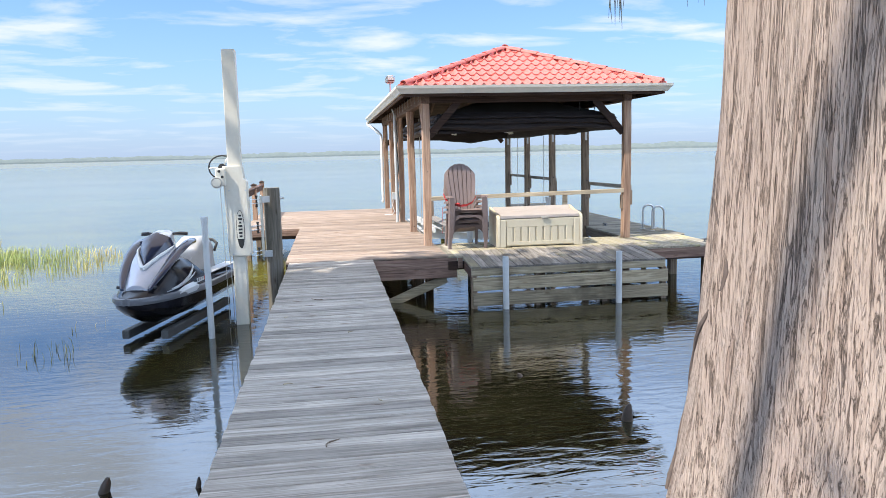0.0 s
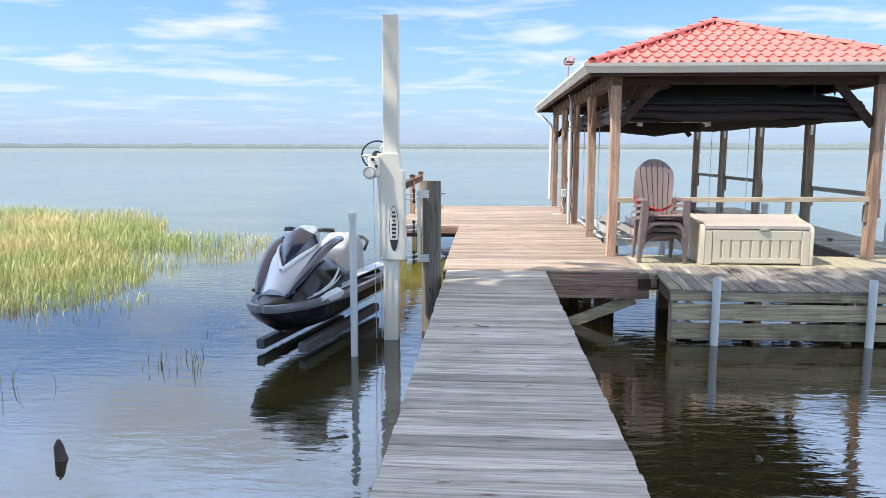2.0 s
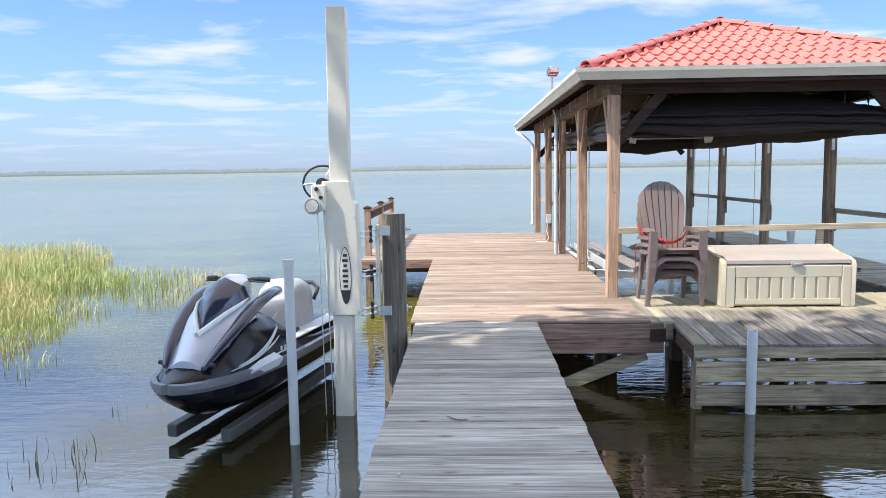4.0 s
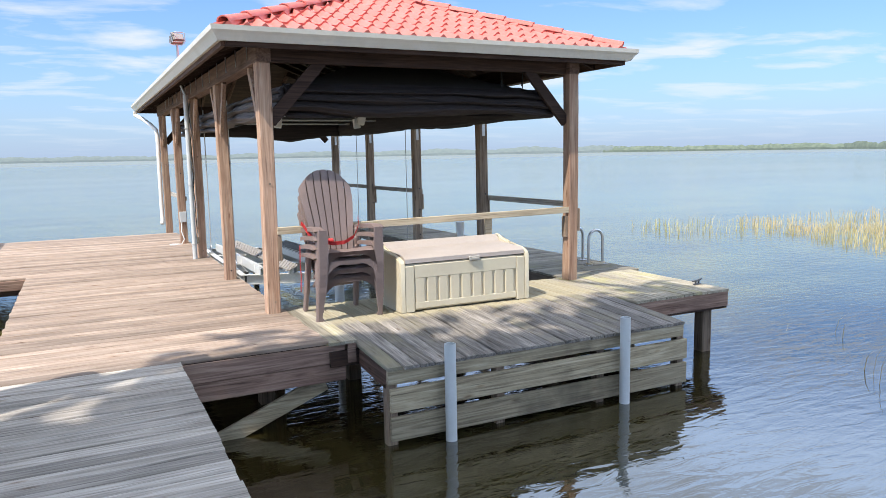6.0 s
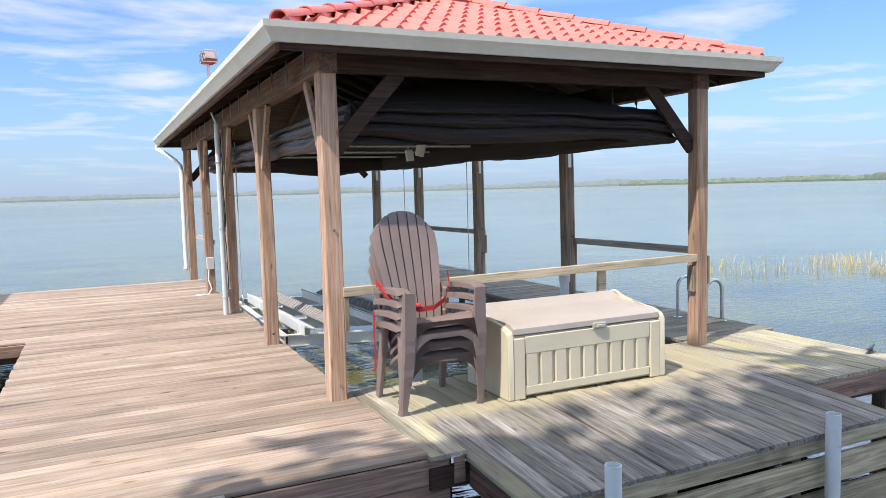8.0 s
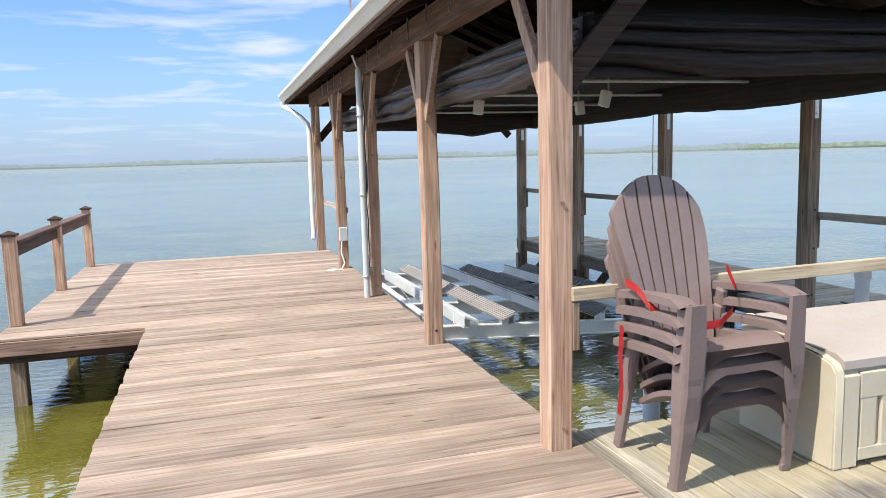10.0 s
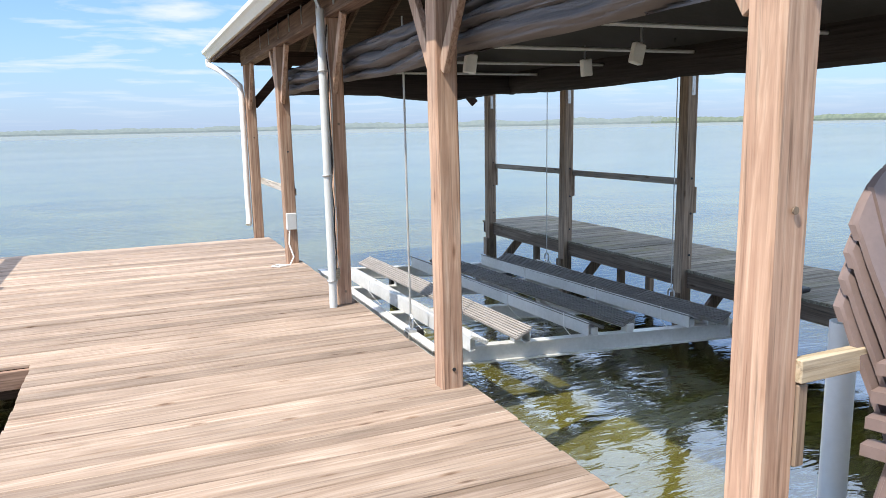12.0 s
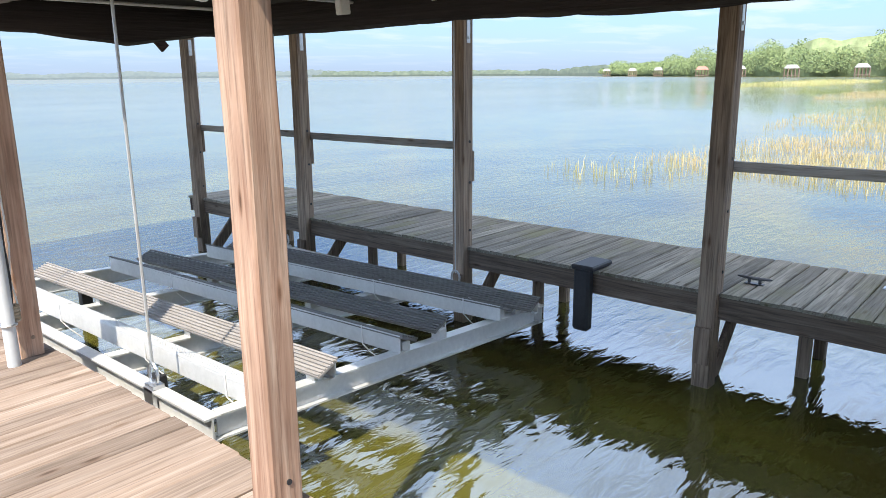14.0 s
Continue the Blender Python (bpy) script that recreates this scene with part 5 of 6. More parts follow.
for sgn in (-1, 1):                                    # the arched wings beside the hood
    bm = bm_new()
    rows = []
    for u, x, z, w, t in ((0.26, 0.215, 0.56, 0.03, 0.016), (0.40, 0.27, 0.67, 0.055, 0.026), (0.58, 0.32, 0.78, 0.070, 0.034), (0.8, 0.36, 0.90, 0.078, 0.038), (1.0, 0.385, 0.98, 0.082, 0.042), (1.18, 0.40, 1.03, 0.082, 0.045), (1.32, 0.40, 1.04, 0.078, 0.045), (1.40, 0.395, 1.02, 0.04, 0.02)):
        c = Vector((sgn * x, u, z))
        rows.append([c + Vector((sgn * (w * math.cos(a) + 0.5 * w * math.sin(a)), 0, t * math.sin(a) - 0.25 * t * math.cos(a))) for a in [math.tau * i / 12 for i in range(12)]])
    loft(bm, rows)
    part("side_fairing", bm, NAVY, ski, "dark arched fairing", smooth=True)
    for u0, z0, u1, z1, w in ((0.55, 0.52, 1.55, 0.80, 0.018), (0.45, 0.50, 1.35, 0.66, 0.012), (1.0, 0.50, 2.2, 0.56, 0.012)):
        bm = bm_new()
        pts, rad = [], []
        for i in range(9):
            q = i / 8
            u = u0 + (u1 - u0) * q
            z = z0 + (z1 - z0) * q ** 1.5
            h, r, t = curve_at(HALF, u) - 0.02, curve_at(RIM, u), curve_at(TOP, u)
            k = min(max((z - r) / max(t - r, 0.02), 0), 1)
            x = h * (1 - 0.07 * k / 0.35) if k < 0.35 else h * (0.93 - 0.31 * (k - 0.35) / 0.5)
            pts.append((sgn * (x + 0.002), u, z))
            rad.append(w * math.sin(math.pi * (0.08 + 0.86 * q)))
        tube(bm, pts, rad, 6)
        part("stripe", bm, PALE, deckm, smooth=True)
    bm = bm_new()
    rows = []
    for u, z, w in ((0.62, 0.455, 0.02), (0.8, 0.475, 0.06), (1.05, 0.485, 0.07), (1.12, 0.48, 0.03)):
        x = curve_at(HALF, u) + 0.012
        rows.append([(sgn * (x + 0.02), u, z - w), (sgn * (x + 0.024), u, z), (sgn * (x - 0.03), u, z + w * 0.7), (sgn * (x - 0.04), u, z - w)])
    loft(bm, rows)
    part("corner_pad", bm, PALE, ski, smooth=True)
    for k in range(6):
        u = 1.20 + k * 0.062
        bm = bm_new()
        boxed(bm, sgn * (curve_at(HALF, u) - 0.044) - 0.006, sgn * (curve_at(HALF, u) - 0.044) + 0.006, u, u + 0.04, 0.487, 0.55, 0.0)
        part("registration_mark", bm, RED if k > 3 else PALE, deckm)
    bm = bm_new()
    rod(bm, (sgn * 0.26, 0.3, 0.58), (sgn * 0.31, 0.3, 0.585), 0.02, seg=8)
    part("tow_eye", bm, BLACK, ski)
bm = bm_new()                                          # steering pod and handlebar
rows = []
for u, w, z0, z1 in ((0.92, 0.07, 1.0, 1.04), (1.0, 0.14, 1.0, 1.13), (1.10, 0.175, 1.0, 1.19), (1.22, 0.165, 0.98, 1.20), (1.32, 0.12, 0.96, 1.16), (1.38, 0.06, 0.94, 1.08)):
    rows.append([(-w, u, z0), (-w, u, z1 - 0.04), (-w * 0.6, u, z1), (w * 0.6, u, z1), (w, u, z1 - 0.04), (w, u, z0)])
loft(bm, rows)
part("steering_pod", bm, PALE, ski, "pale grey steering pod", smooth=True)
for sgn in (-1, 1):
    bm = bm_new()
    tube(bm, [(sgn * 0.12, 1.18, 1.15), (sgn * 0.22, 1.20, 1.16), (sgn * 0.37, 1.25, 1.15)], 0.018, 8)
    grip = part("handlebar", bm, BLACK, ski, smooth=True)
    bm = bm_new()
    tube(bm, [(sgn * 0.25, 1.21, 1.16), (sgn * 0.38, 1.255, 1.15)], 0.024, 10)
    tube(bm, [(sgn * 0.20, 1.15, 1.15), (sgn * 0.30, 1.14, 1.145), (sgn * 0.36, 1.18, 1.14)], 0.008, 6)
    part("grip", bm, BLACK, grip, smooth=True)
bm = bm_new()                                          # stepped two-person seat
rows = []
for u, w, z in ((1.32, 0.10, 0.80), (1.38, 0.16, 0.87), (1.55, 0.18, 0.90), (1.75, 0.19, 0.88), (1.92, 0.20, 0.90), (2.02, 0.215, 0.98), (2.15, 0.22, 1.02), (2.4, 0.21, 1.00), (2.60, 0.17, 0.93), (2.68, 0.12, 0.82)):
    arc = [(math.copysign(abs(math.cos(a)) ** 0.6, math.cos(a)), math.sin(a) ** 0.6 if a not in (0, math.pi) else 0) for a in [math.pi * (16 - i) / 16 for i in range(17)]]
    rows.append([(-w * 1.2, u, 0.50)] + [(w * 1.1 * cx * (1 + 0.02 * math.sin(u * 31 + cz * 9)), u, z - 0.17 + (0.17 + 0.012 * math.sin(u * 23 + cx * 7)) * max(cz, 0.02)) for cx, cz in arc] + [(w * 1.2, u, 0.50)])
loft(bm, rows)
part("seat", bm, SEAT, ski, "silver vinyl seat", smooth=True)
bm = bm_new()
tube(bm, [(-0.21, 2.60, 0.76), (-0.22, 2.70, 0.86), (-0.12, 2.76, 0.91), (0.12, 2.76, 0.91), (0.22, 2.70, 0.86), (0.21, 2.60, 0.76)], 0.024, 8)
part("grab_handle", bm, BLACK, ski, smooth=True)
for sgn in (-1, 1):
    bm = bm_new()
    boxed(bm, sgn * 0.37 - 0.11, sgn * 0.37 + 0.11, 1.6, 2.95, 0.535, 0.552, 0.006)
    part("foot_mat", bm, PALE, ski)
    bm = bm_new()
    bar(bm, (sgn * 0.31, 0.42, -0.075), (sgn * 0.31, 2.8, -0.075), 0.12, 0.11, 0.012)
    b = part("lift_bunk", bm, BUNKDARK, lift)
    b.matrix_basis = SKI @ pose(0, 0, 0.035)
for u in (0.9, 2.2):
    bm = bm_new()
    p = SKI @ Vector((-0.4, u, -0.19))
    q = SKI @ Vector((0.4, u, -0.19))
    i_beam(bm, p, q, 0.06, 0.10)
    part("lift_arm", bm, BUNKDARK, lift)
    bm = bm_new()
    i_beam(bm, q, (MX - 0.1, MY + (u - 0.9) * 0.25, -0.82), 0.06, 0.10)
    part("lift_arm", bm, BUNKDARK, lift)

# ---- cypress tree ----
def bark_material():
    mat, nt, bsdf = material("cypress_bark")
    v1, _ = coords(nt, (30, 30, 1.1))
    v2, _ = coords(nt, (95, 95, 3.2))
    v3, _ = coords(nt, (1.2, 1.2, 0.8))
    n1 = noise_node(nt, v1, 1.6, 6, 0.65, 0.7)
    n2 = noise_node(nt, v2, 1.4, 5, 0.65, 0.4)
    n3 = noise_node(nt, v3, 1.0, 4, 0.6)
    col = ramp_node(nt, n1, [(0.25, (0.27, 0.195, 0.155)), (0.42, (0.44, 0.345, 0.29)), (0.55, (0.53, 0.43, 0.365)), (0.75, (0.60, 0.50, 0.435))])
    crack = ramp_node(nt, n1, [(0.40, 1.0), (0.435, 0.22), (0.465, 1.0), (0.575, 1.0), (0.595, 0.45), (0.62, 1.0)])
    col = mix_node(nt, 0.9, col, crack, "MULTIPLY")
    col = mix_node(nt, 0.8, col, ramp_node(nt, n2, [(0.36, 0.35), (0.46, 0.95), (0.7, 1.12)]), "MULTIPLY")
    col = mix_node(nt, 0.6, col, ramp_node(nt, n3, [(0.3, (0.72, 0.66, 0.68)), (0.6, (1.05, 1.0, 0.95))]), "MULTIPLY")
    nt.links.new(col, bsdf.inputs["Base Color"])
    bsdf.inputs["Roughness"].default_value = 0.9
    bsdf.inputs["Specular IOR Level"].default_value = 0.15
    m = nt.nodes.new("ShaderNodeMath")
    m.operation = "MULTIPLY_ADD"
    nt.links.new(crack, m.inputs[0])
    m.inputs[1].default_value = 0.6
    nt.links.new(n2, m.inputs[2])
    nt.links.new(bump_node(nt, m.outputs[0], 0.8, 0.02), bsdf.inputs["Normal"])
    return mat


def leaf_material(name, dark, light, dry=None):
    mat, nt, bsdf = material(name)
    geo = nt.nodes.new("ShaderNodeNewGeometry")
    col = ramp_node(nt, geo.outputs["Random Per Island"], [(0.0, dark), (1.0, light)])
    if dry:                                            # drifts of dry stems among the green
        v, _ = coords(nt, (0.3, 0.3, 0.9))
        col = mix_node(nt, ramp_node(nt, noise_node(nt, v, 1.0, 4, 0.6), [(0.42, 0.0), (0.60, 0.85)]), col, dry)
    nt.links.new(col, bsdf.inputs["Base Color"])
    bsdf.inputs["Roughness"].default_value = 0.65
    bsdf.inputs["Specular IOR Level"].default_value = 0.2
    return mat


BARK = bark_material()
LEAF = leaf_material("cypress_leaf", (0.045, 0.085, 0.02), (0.10, 0.16, 0.04))
TX, TY = 2.36, 2.12
tree = thing("cypress_tree", "broad old cypress with furrowed grey-brown bark at the water", "tree")


def trunk_radius(z, a):
    flare = 0.34 * math.exp(-(z + 0.75) / 0.75) + 0.10 * math.exp(-(z + 0.75) / 2.2)
    lobes = 1 + (0.10 * math.exp(-(z + 0.75) / 1.3) + 0.03) * math.sin(5 * a + 0.8) + 0.03 * math.sin(9 * a + 2)
    return max(0.16, (0.60 - 0.032 * z)) * lobes + flare


bm = bm_new()
rows = []
SEG, NZ = 150, 120
for i in range(NZ):
    z = -2.0 + 15.0 * (i / (NZ - 1)) ** 1.7
    ring = []
    for k in range(SEG):
        a = math.tau * k / SEG
        r = trunk_radius(max(z, -0.9), a)
        ridge = noise.noise(Vector((math.cos(a) * 11, math.sin(a) * 11, z * 0.9))) * 0.016 + noise.noise(Vector((math.cos(a) * 26, math.sin(a) * 26, z * 1.6))) * 0.010
        rr = r + ridge
        lean = -0.012 * max(z, 0) ** 1.4
        ring.append((TX + lean + rr * math.cos(a), TY + rr * math.sin(a), z))
    rows.append(ring)
loft(bm, rows)
part("trunk", bm, BARK, tree, smooth=True)
rng = random.Random(11)
bm = bm_new()
pts = []
for i in range(30):                                    # a climbing stem that winds up the trunk
    z = 0.25 + 1.75 * i / 29
    a = math.radians(151 + 17 * math.exp(-((z - 1.25) / 0.30) ** 2) + 2 * math.sin(z * 7))
    r = trunk_radius(z, a) + 0.012
    pts.append((TX + r * math.cos(a), TY + r * math.sin(a), z))
tube(bm, pts, [0.011 + 0.004 * math.sin(i * 1.7) for i in range(30)], 8)
part("vine", bm, plain("vine_bark", (0.12, 0.09, 0.075), 0.9, vary=0.3, scale=20, bump=0.6), tree, "dry climbing vine", smooth=True)
BOUGHS = [((2.1, 2.2, 5.6), (-1.5, 3.6, 7.6), (-5.5, 4.2, 9.2), (-9.0, 4.0, 9.6)), ((2.1, 2.2, 6.4), (-0.5, 5.6, 8.6), (-3.4, 8.2, 10.0), (-5.5, 9.6, 10.2)),
         ((2.05, 2.2, 6.8), (0.4, 0.8, 8.8), (-3.0, -0.4, 10.2), (-7.0, -0.8, 10.6)), ((2.0, 2.2, 7.6), (1.0, 6.0, 9.4), (-0.6, 8.8, 10.4), (-1.4, 10.2, 10.8)),
         ((2.0, 2.2, 8.0), (3.6, 1.6, 10.0), (5.6, 0.2, 11.2), (7.0, -0.6, 11.6)), ((1.95, 2.2, 9.0), (-1.8, 4.4, 11.2), (-5.4, 6.0, 12.2), (-8.2, 7.0, 12.4))]
for limb in BOUGHS:
    bm = bm_new()
    p = [Vector(q) for q in limb]
    pts, rad = [], []
    for i in range(13):
        t = i / 12 * 3
        k = min(int(t), 2)
        f = t - k
        pts.append(p[k].lerp(p[k + 1], f) + Vector((0, 0, 0.12 * math.sin(t * 4))))
        rad.append(0.20 * (1 - i / 13) + 0.02)
    tube(bm, pts, rad, 8)
    part("limb", bm, BARK, tree, smooth=True)
verts, faces = [], []
cl = random.Random(21)


def leaf_clump(c, r, n, size):
    for _ in range(n):
        d = Vector((cl.gauss(0, 1), cl.gauss(0, 1), cl.gauss(0, 0.6)))
        p = Vector(c) + d * r * 0.5
        u = Vector((cl.gauss(0, 1), cl.gauss(0, 1), cl.gauss(0, 0.5))).normalized()
        v = u.orthogonal().normalized()
        s = size * cl.uniform(0.6, 1.4)
        i = len(verts)
        verts.extend((p - u * s, p + v * s * 0.45, p + u * s, p - v * s * 0.45))
        faces.append((i, i + 1, i + 2, i + 3))


for i in range(15):
    for j in range(16):                                # a broad, fairly even spread of clumps with a ragged outer edge
        h = cl.uniform(8.2, 11.6)
        gx, gy = -5.0 + i + cl.random(), -2.0 + j * 0.92 + cl.random()
        edge = SHADE_EDGE + 0.16 * math.sin(gx * 1.7) + 0.12 * math.sin(gx * 4.1) - 1.0 * min(max((0.4 - gx) / 0.9, 0), 1) - 0.05 * min(max((gx - 2.2) / 1.2, 0), 1)
        if gx > 1.0 and gy < 4.6:
            continue                                   # a gap through which the sun reaches the trunk
        if gy < edge:
            leaf_clump((gx - SUN_X * h, gy - SUN_Y * h, h), cl.uniform(0.9, 1.1), 400, 0.19)
me = bpy.data.meshes.new("crown")
me.from_pydata(verts, [], faces)
me.materials.append(LEAF)
crown = new("crown", me)
crown.parent = tree
crown["label"] = "feathery green cypress foliage"
MOSS = plain("spanish_moss", (0.25, 0.26, 0.22), 0.95, vary=0.2, scale=10)


def moss(x, y, z, n, seed, length):
    """Strands of moss, from the boughs down to the height z."""
    r = random.Random(seed)
    bm = bm_new()
    for _ in range(n):
        q = Vector((x + r.gauss(0, 0.035), y + r.gauss(0, 0.035), z + length * r.random() ** 2))
        top = 8.6
        pts = [Vector((q.x * 0.98, q.y, top))]
        for i in range(9):
            pts.append(q + Vector((r.gauss(0, 0.008), r.gauss(0, 0.008), 1.2 * (8 - i) / 8)))
        tube(bm, pts, [0.002] + [0.008] * 7 + [0.005, 0.001], 5)
    part("moss_strand", bm, MOSS, tree, "hanging grey-green spanish moss")


def knee(x, y, h, r, seed):
    bm = bm_new()
    rr = random.Random(seed)
    rows = []
    for i in range(9):
        q = i / 8
        z = -1.0 + (WATER + h + 1.0) * q
        rad = r * (1.5 - 0.9 * q) * (1 if i < 8 else 0.45)
        rows.append([(rad * (1 + 0.18 * noise.noise(Vector((math.cos(a) * 2, math.sin(a) * 2, z * 6 + seed)))) * math.cos(a) + 0.03 * math.sin(q * 4 + seed), rad * math.sin(a), z) for a in [math.tau * k / 12 for k in range(12)]])
    loft(bm, rows)
    ob = part("cypress_knee", bm, plain("wet_knee_bark", (0.055, 0.038, 0.028), 0.6, vary=0.35, scale=14, bump=0.7) if "wet_knee_bark" not in bpy.data.materials else bpy.data.materials["wet_knee_bark"], smooth=True, at=(x, y, 0))
    tagged(ob, "dark wet cypress knee poking out of the water", "cypress knee", "cypress knees")


for x, y, h, r, sd in ((-3.15, 6.85, 0.16, 0.05, 1), (2.86, 5.73, 0.15, 0.055, 2), (-1.47, 5.18, 0.11, 0.05, 3), (-0.82, 5.12, 0.08, 0.025, 4), (2.2, 7.2, 0.03, 0.05, 5)):
    knee(x, y, h, r, sd)

moss(2.43, 5.0, 2.55, 9, 1, 0.25)
moss(2.95, 4.9, 2.70, 5, 2, 0.2)
moss(-4.5, 8.7, 3.08, 2, 3, 0.3)

# ---- marsh grass ----
GRASS = leaf_material("marsh_grass", (0.20, 0.28, 0.075), (0.50, 0.53, 0.22), (0.68, 0.54, 0.28))
REED = leaf_material("dry_marsh_grass", (0.27, 0.28, 0.12), (0.46, 0.41, 0.24), (0.50, 0.39, 0.22))


def grass_patch(name, label, mat, spots, seed, lean=0.42):
    """spots: (x, y, rx, ry, blades, height); each blade is a bent tapering strip."""
    r = random.Random(seed)
    v, f = [], []
    for cx, cy, rx, ry, n, hh in spots:
        for _ in range(n):
            a, q = r.uniform(0, math.tau), math.sqrt(r.random())
            x, y = cx + rx * q * math.cos(a), cy + ry * q * math.sin(a)
            if noise.noise(Vector((x * 0.35, y * 0.35, 2))) < -0.18 + 0.35 * (q - 0.6):
                continue
            h = hh * 0.66 * r.uniform(0.4, 1.1) * (1.15 - 0.5 * q)
            b = r.uniform(0, math.tau)
            dx, dy = math.cos(b), math.sin(b)
            bend = h * r.uniform(0.0, lean * 2.6)
            w = r.uniform(0.0025, 0.0065) * (1 + abs(cy) * 0.02)
            i = len(v)
            px, py = -dy * w, dx * w
            v.extend(((x - px, y - py, WATER - 0.1), (x + px, y + py, WATER - 0.1),
                      (x + dx * bend * 0.35 + px * 0.8, y + dy * bend * 0.35 + py * 0.8, WATER + h * 0.6), (x + dx * bend * 0.35 - px * 0.8, y + dy * bend * 0.35 - py * 0.8, WATER + h * 0.6),
                      (x + dx * bend, y + dy * bend, WATER + h)))
            f.append((i, i + 1, i + 2, i + 3))
            f.append((i + 3, i + 2, i + 4))
    me = bpy.data.meshes.new(name)
    me.from_pydata(v, [], f)
    me.materials.append(mat)
    tagged(new(name, me), label, "grass", kind="stuff")


grass_patch("marsh_grass", "green and straw-coloured marsh grass growing out of the water", GRASS, [(-12.2, 17.0, 5.2, 6.0, 17000, 0.74), (-15.5, 20.0, 6.5, 7.5, 17000, 0.9), (-8.8, 13.6, 2.8, 2.8, 5200, 0.5), (-18, 13, 7, 6, 10000, 0.85), (-7.6, 18.5, 2.6, 4.2, 2200, 0.45), (-8.2, 11.8, 3.6, 1.8, 900, 0.34)], 1)
grass_patch("reed_bed", "pale straw and green reeds standing in shallow water", REED, [(20.5, 16.8, 5.6, 3.0, 3600, 0.46), (17.6, 21.3, 2.8, 2.4, 420, 0.6), (24.5, 20.0, 6.0, 2.6, 1100, 0.55), (31, 19.0, 8, 2.6, 1900, 0.5), (43, 21.5, 13, 3, 2200, 0.5), (82, 29, 16, 3.2, 3600, 0.6)], 2, 0.36)
grass_patch("far_reed_bed", "low green reed bed far out on the lake", GRASS, [(150, 52, 40, 9, 9000, 1.2)], 3)
grass_patch("water_weed", "sparse thin stalks rising from shallow water", REED, [(-3.4, 9.4, 0.5, 0.5, 26, 0.38), (-3.9, 11.0, 0.8, 0.6, 18, 0.3), (6.9, 7.6, 0.9, 0.8, 20, 0.55), (7.8, 9.4, 0.8, 0.8, 14, 0.6), (9.2, 11.6, 1.0, 0.7, 16, 0.5), (-4.6, 8.6, 0.6, 0.8, 16, 0.5)], 4, 0.3)

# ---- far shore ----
def hazy_material(name, dark, light, haze_glow, amount):
    """Woods seen through a kilometre of bright air, whose haze is painted as a glow."""
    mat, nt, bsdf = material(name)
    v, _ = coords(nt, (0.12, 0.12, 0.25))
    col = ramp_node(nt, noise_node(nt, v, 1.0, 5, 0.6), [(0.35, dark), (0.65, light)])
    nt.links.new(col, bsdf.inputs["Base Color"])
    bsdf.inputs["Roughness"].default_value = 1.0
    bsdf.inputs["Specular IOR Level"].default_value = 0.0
    bsdf.inputs["Emission Color"].default_value = (*haze_glow, 1)
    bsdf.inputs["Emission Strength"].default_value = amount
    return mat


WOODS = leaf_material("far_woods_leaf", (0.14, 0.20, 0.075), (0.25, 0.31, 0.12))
shader = WOODS.node_tree.nodes["Principled BSDF"]      # a faint glow for the haze of a third of a kilometre of air
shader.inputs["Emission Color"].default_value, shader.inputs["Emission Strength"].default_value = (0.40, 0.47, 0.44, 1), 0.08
HILL = plain("woods_shade", (0.26, 0.31, 0.15), 0.95, vary=0.3, scale=0.2)
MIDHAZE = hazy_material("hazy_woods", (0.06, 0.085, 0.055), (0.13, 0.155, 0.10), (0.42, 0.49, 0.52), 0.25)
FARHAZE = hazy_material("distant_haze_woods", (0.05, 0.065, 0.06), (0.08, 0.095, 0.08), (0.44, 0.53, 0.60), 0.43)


def ridge(name, label, mat, line, step, seed, rough=0.35):
    """A closed bank of tree tops along a shore line, with an uneven skyline."""
    v, f = [], []
    for (x0, y0, h0), (x1, y1, h1) in zip(line, line[1:]):
        n = max(2, int(math.hypot(x1 - x0, y1 - y0) / step))
        for i in range(n):
            t = i / n
            x, y = x0 + (x1 - x0) * t, y0 + (y1 - y0) * t
            big = noise.noise(Vector((x * 0.012, y * 0.012, seed)))
            small = noise.noise(Vector((x * 0.09, y * 0.09, seed + 5)))
            h = (h0 + (h1 - h0) * t) * (1 + rough * big + rough * 0.7 * small)
            out = Vector((x, y, 0)).normalized()
            for d, z in ((0, 0.0), (-1.5, h * 0.35), (1.0, h * 0.75), (4.0, h), (12.0, h * 0.8), (20.0, 0.0)):
                w = 1.2 * noise.noise(Vector((x * 0.2, y * 0.2, z * 0.4)))
                v.append((x + out.x * (d + w), y + out.y * (d + w), WATER - 0.3 + z))
    m = len(v) // 6
    for i in range(m - 1):
        for k in range(5):
            f.append((i * 6 + k, i * 6 + k + 1, i * 6 + k + 7, i * 6 + k + 6))
    me = bpy.data.meshes.new(name)
    me.from_pydata(v, [], f)
    me.materials.append(mat)
    tagged(new(name, me), label, "woods", kind="stuff")


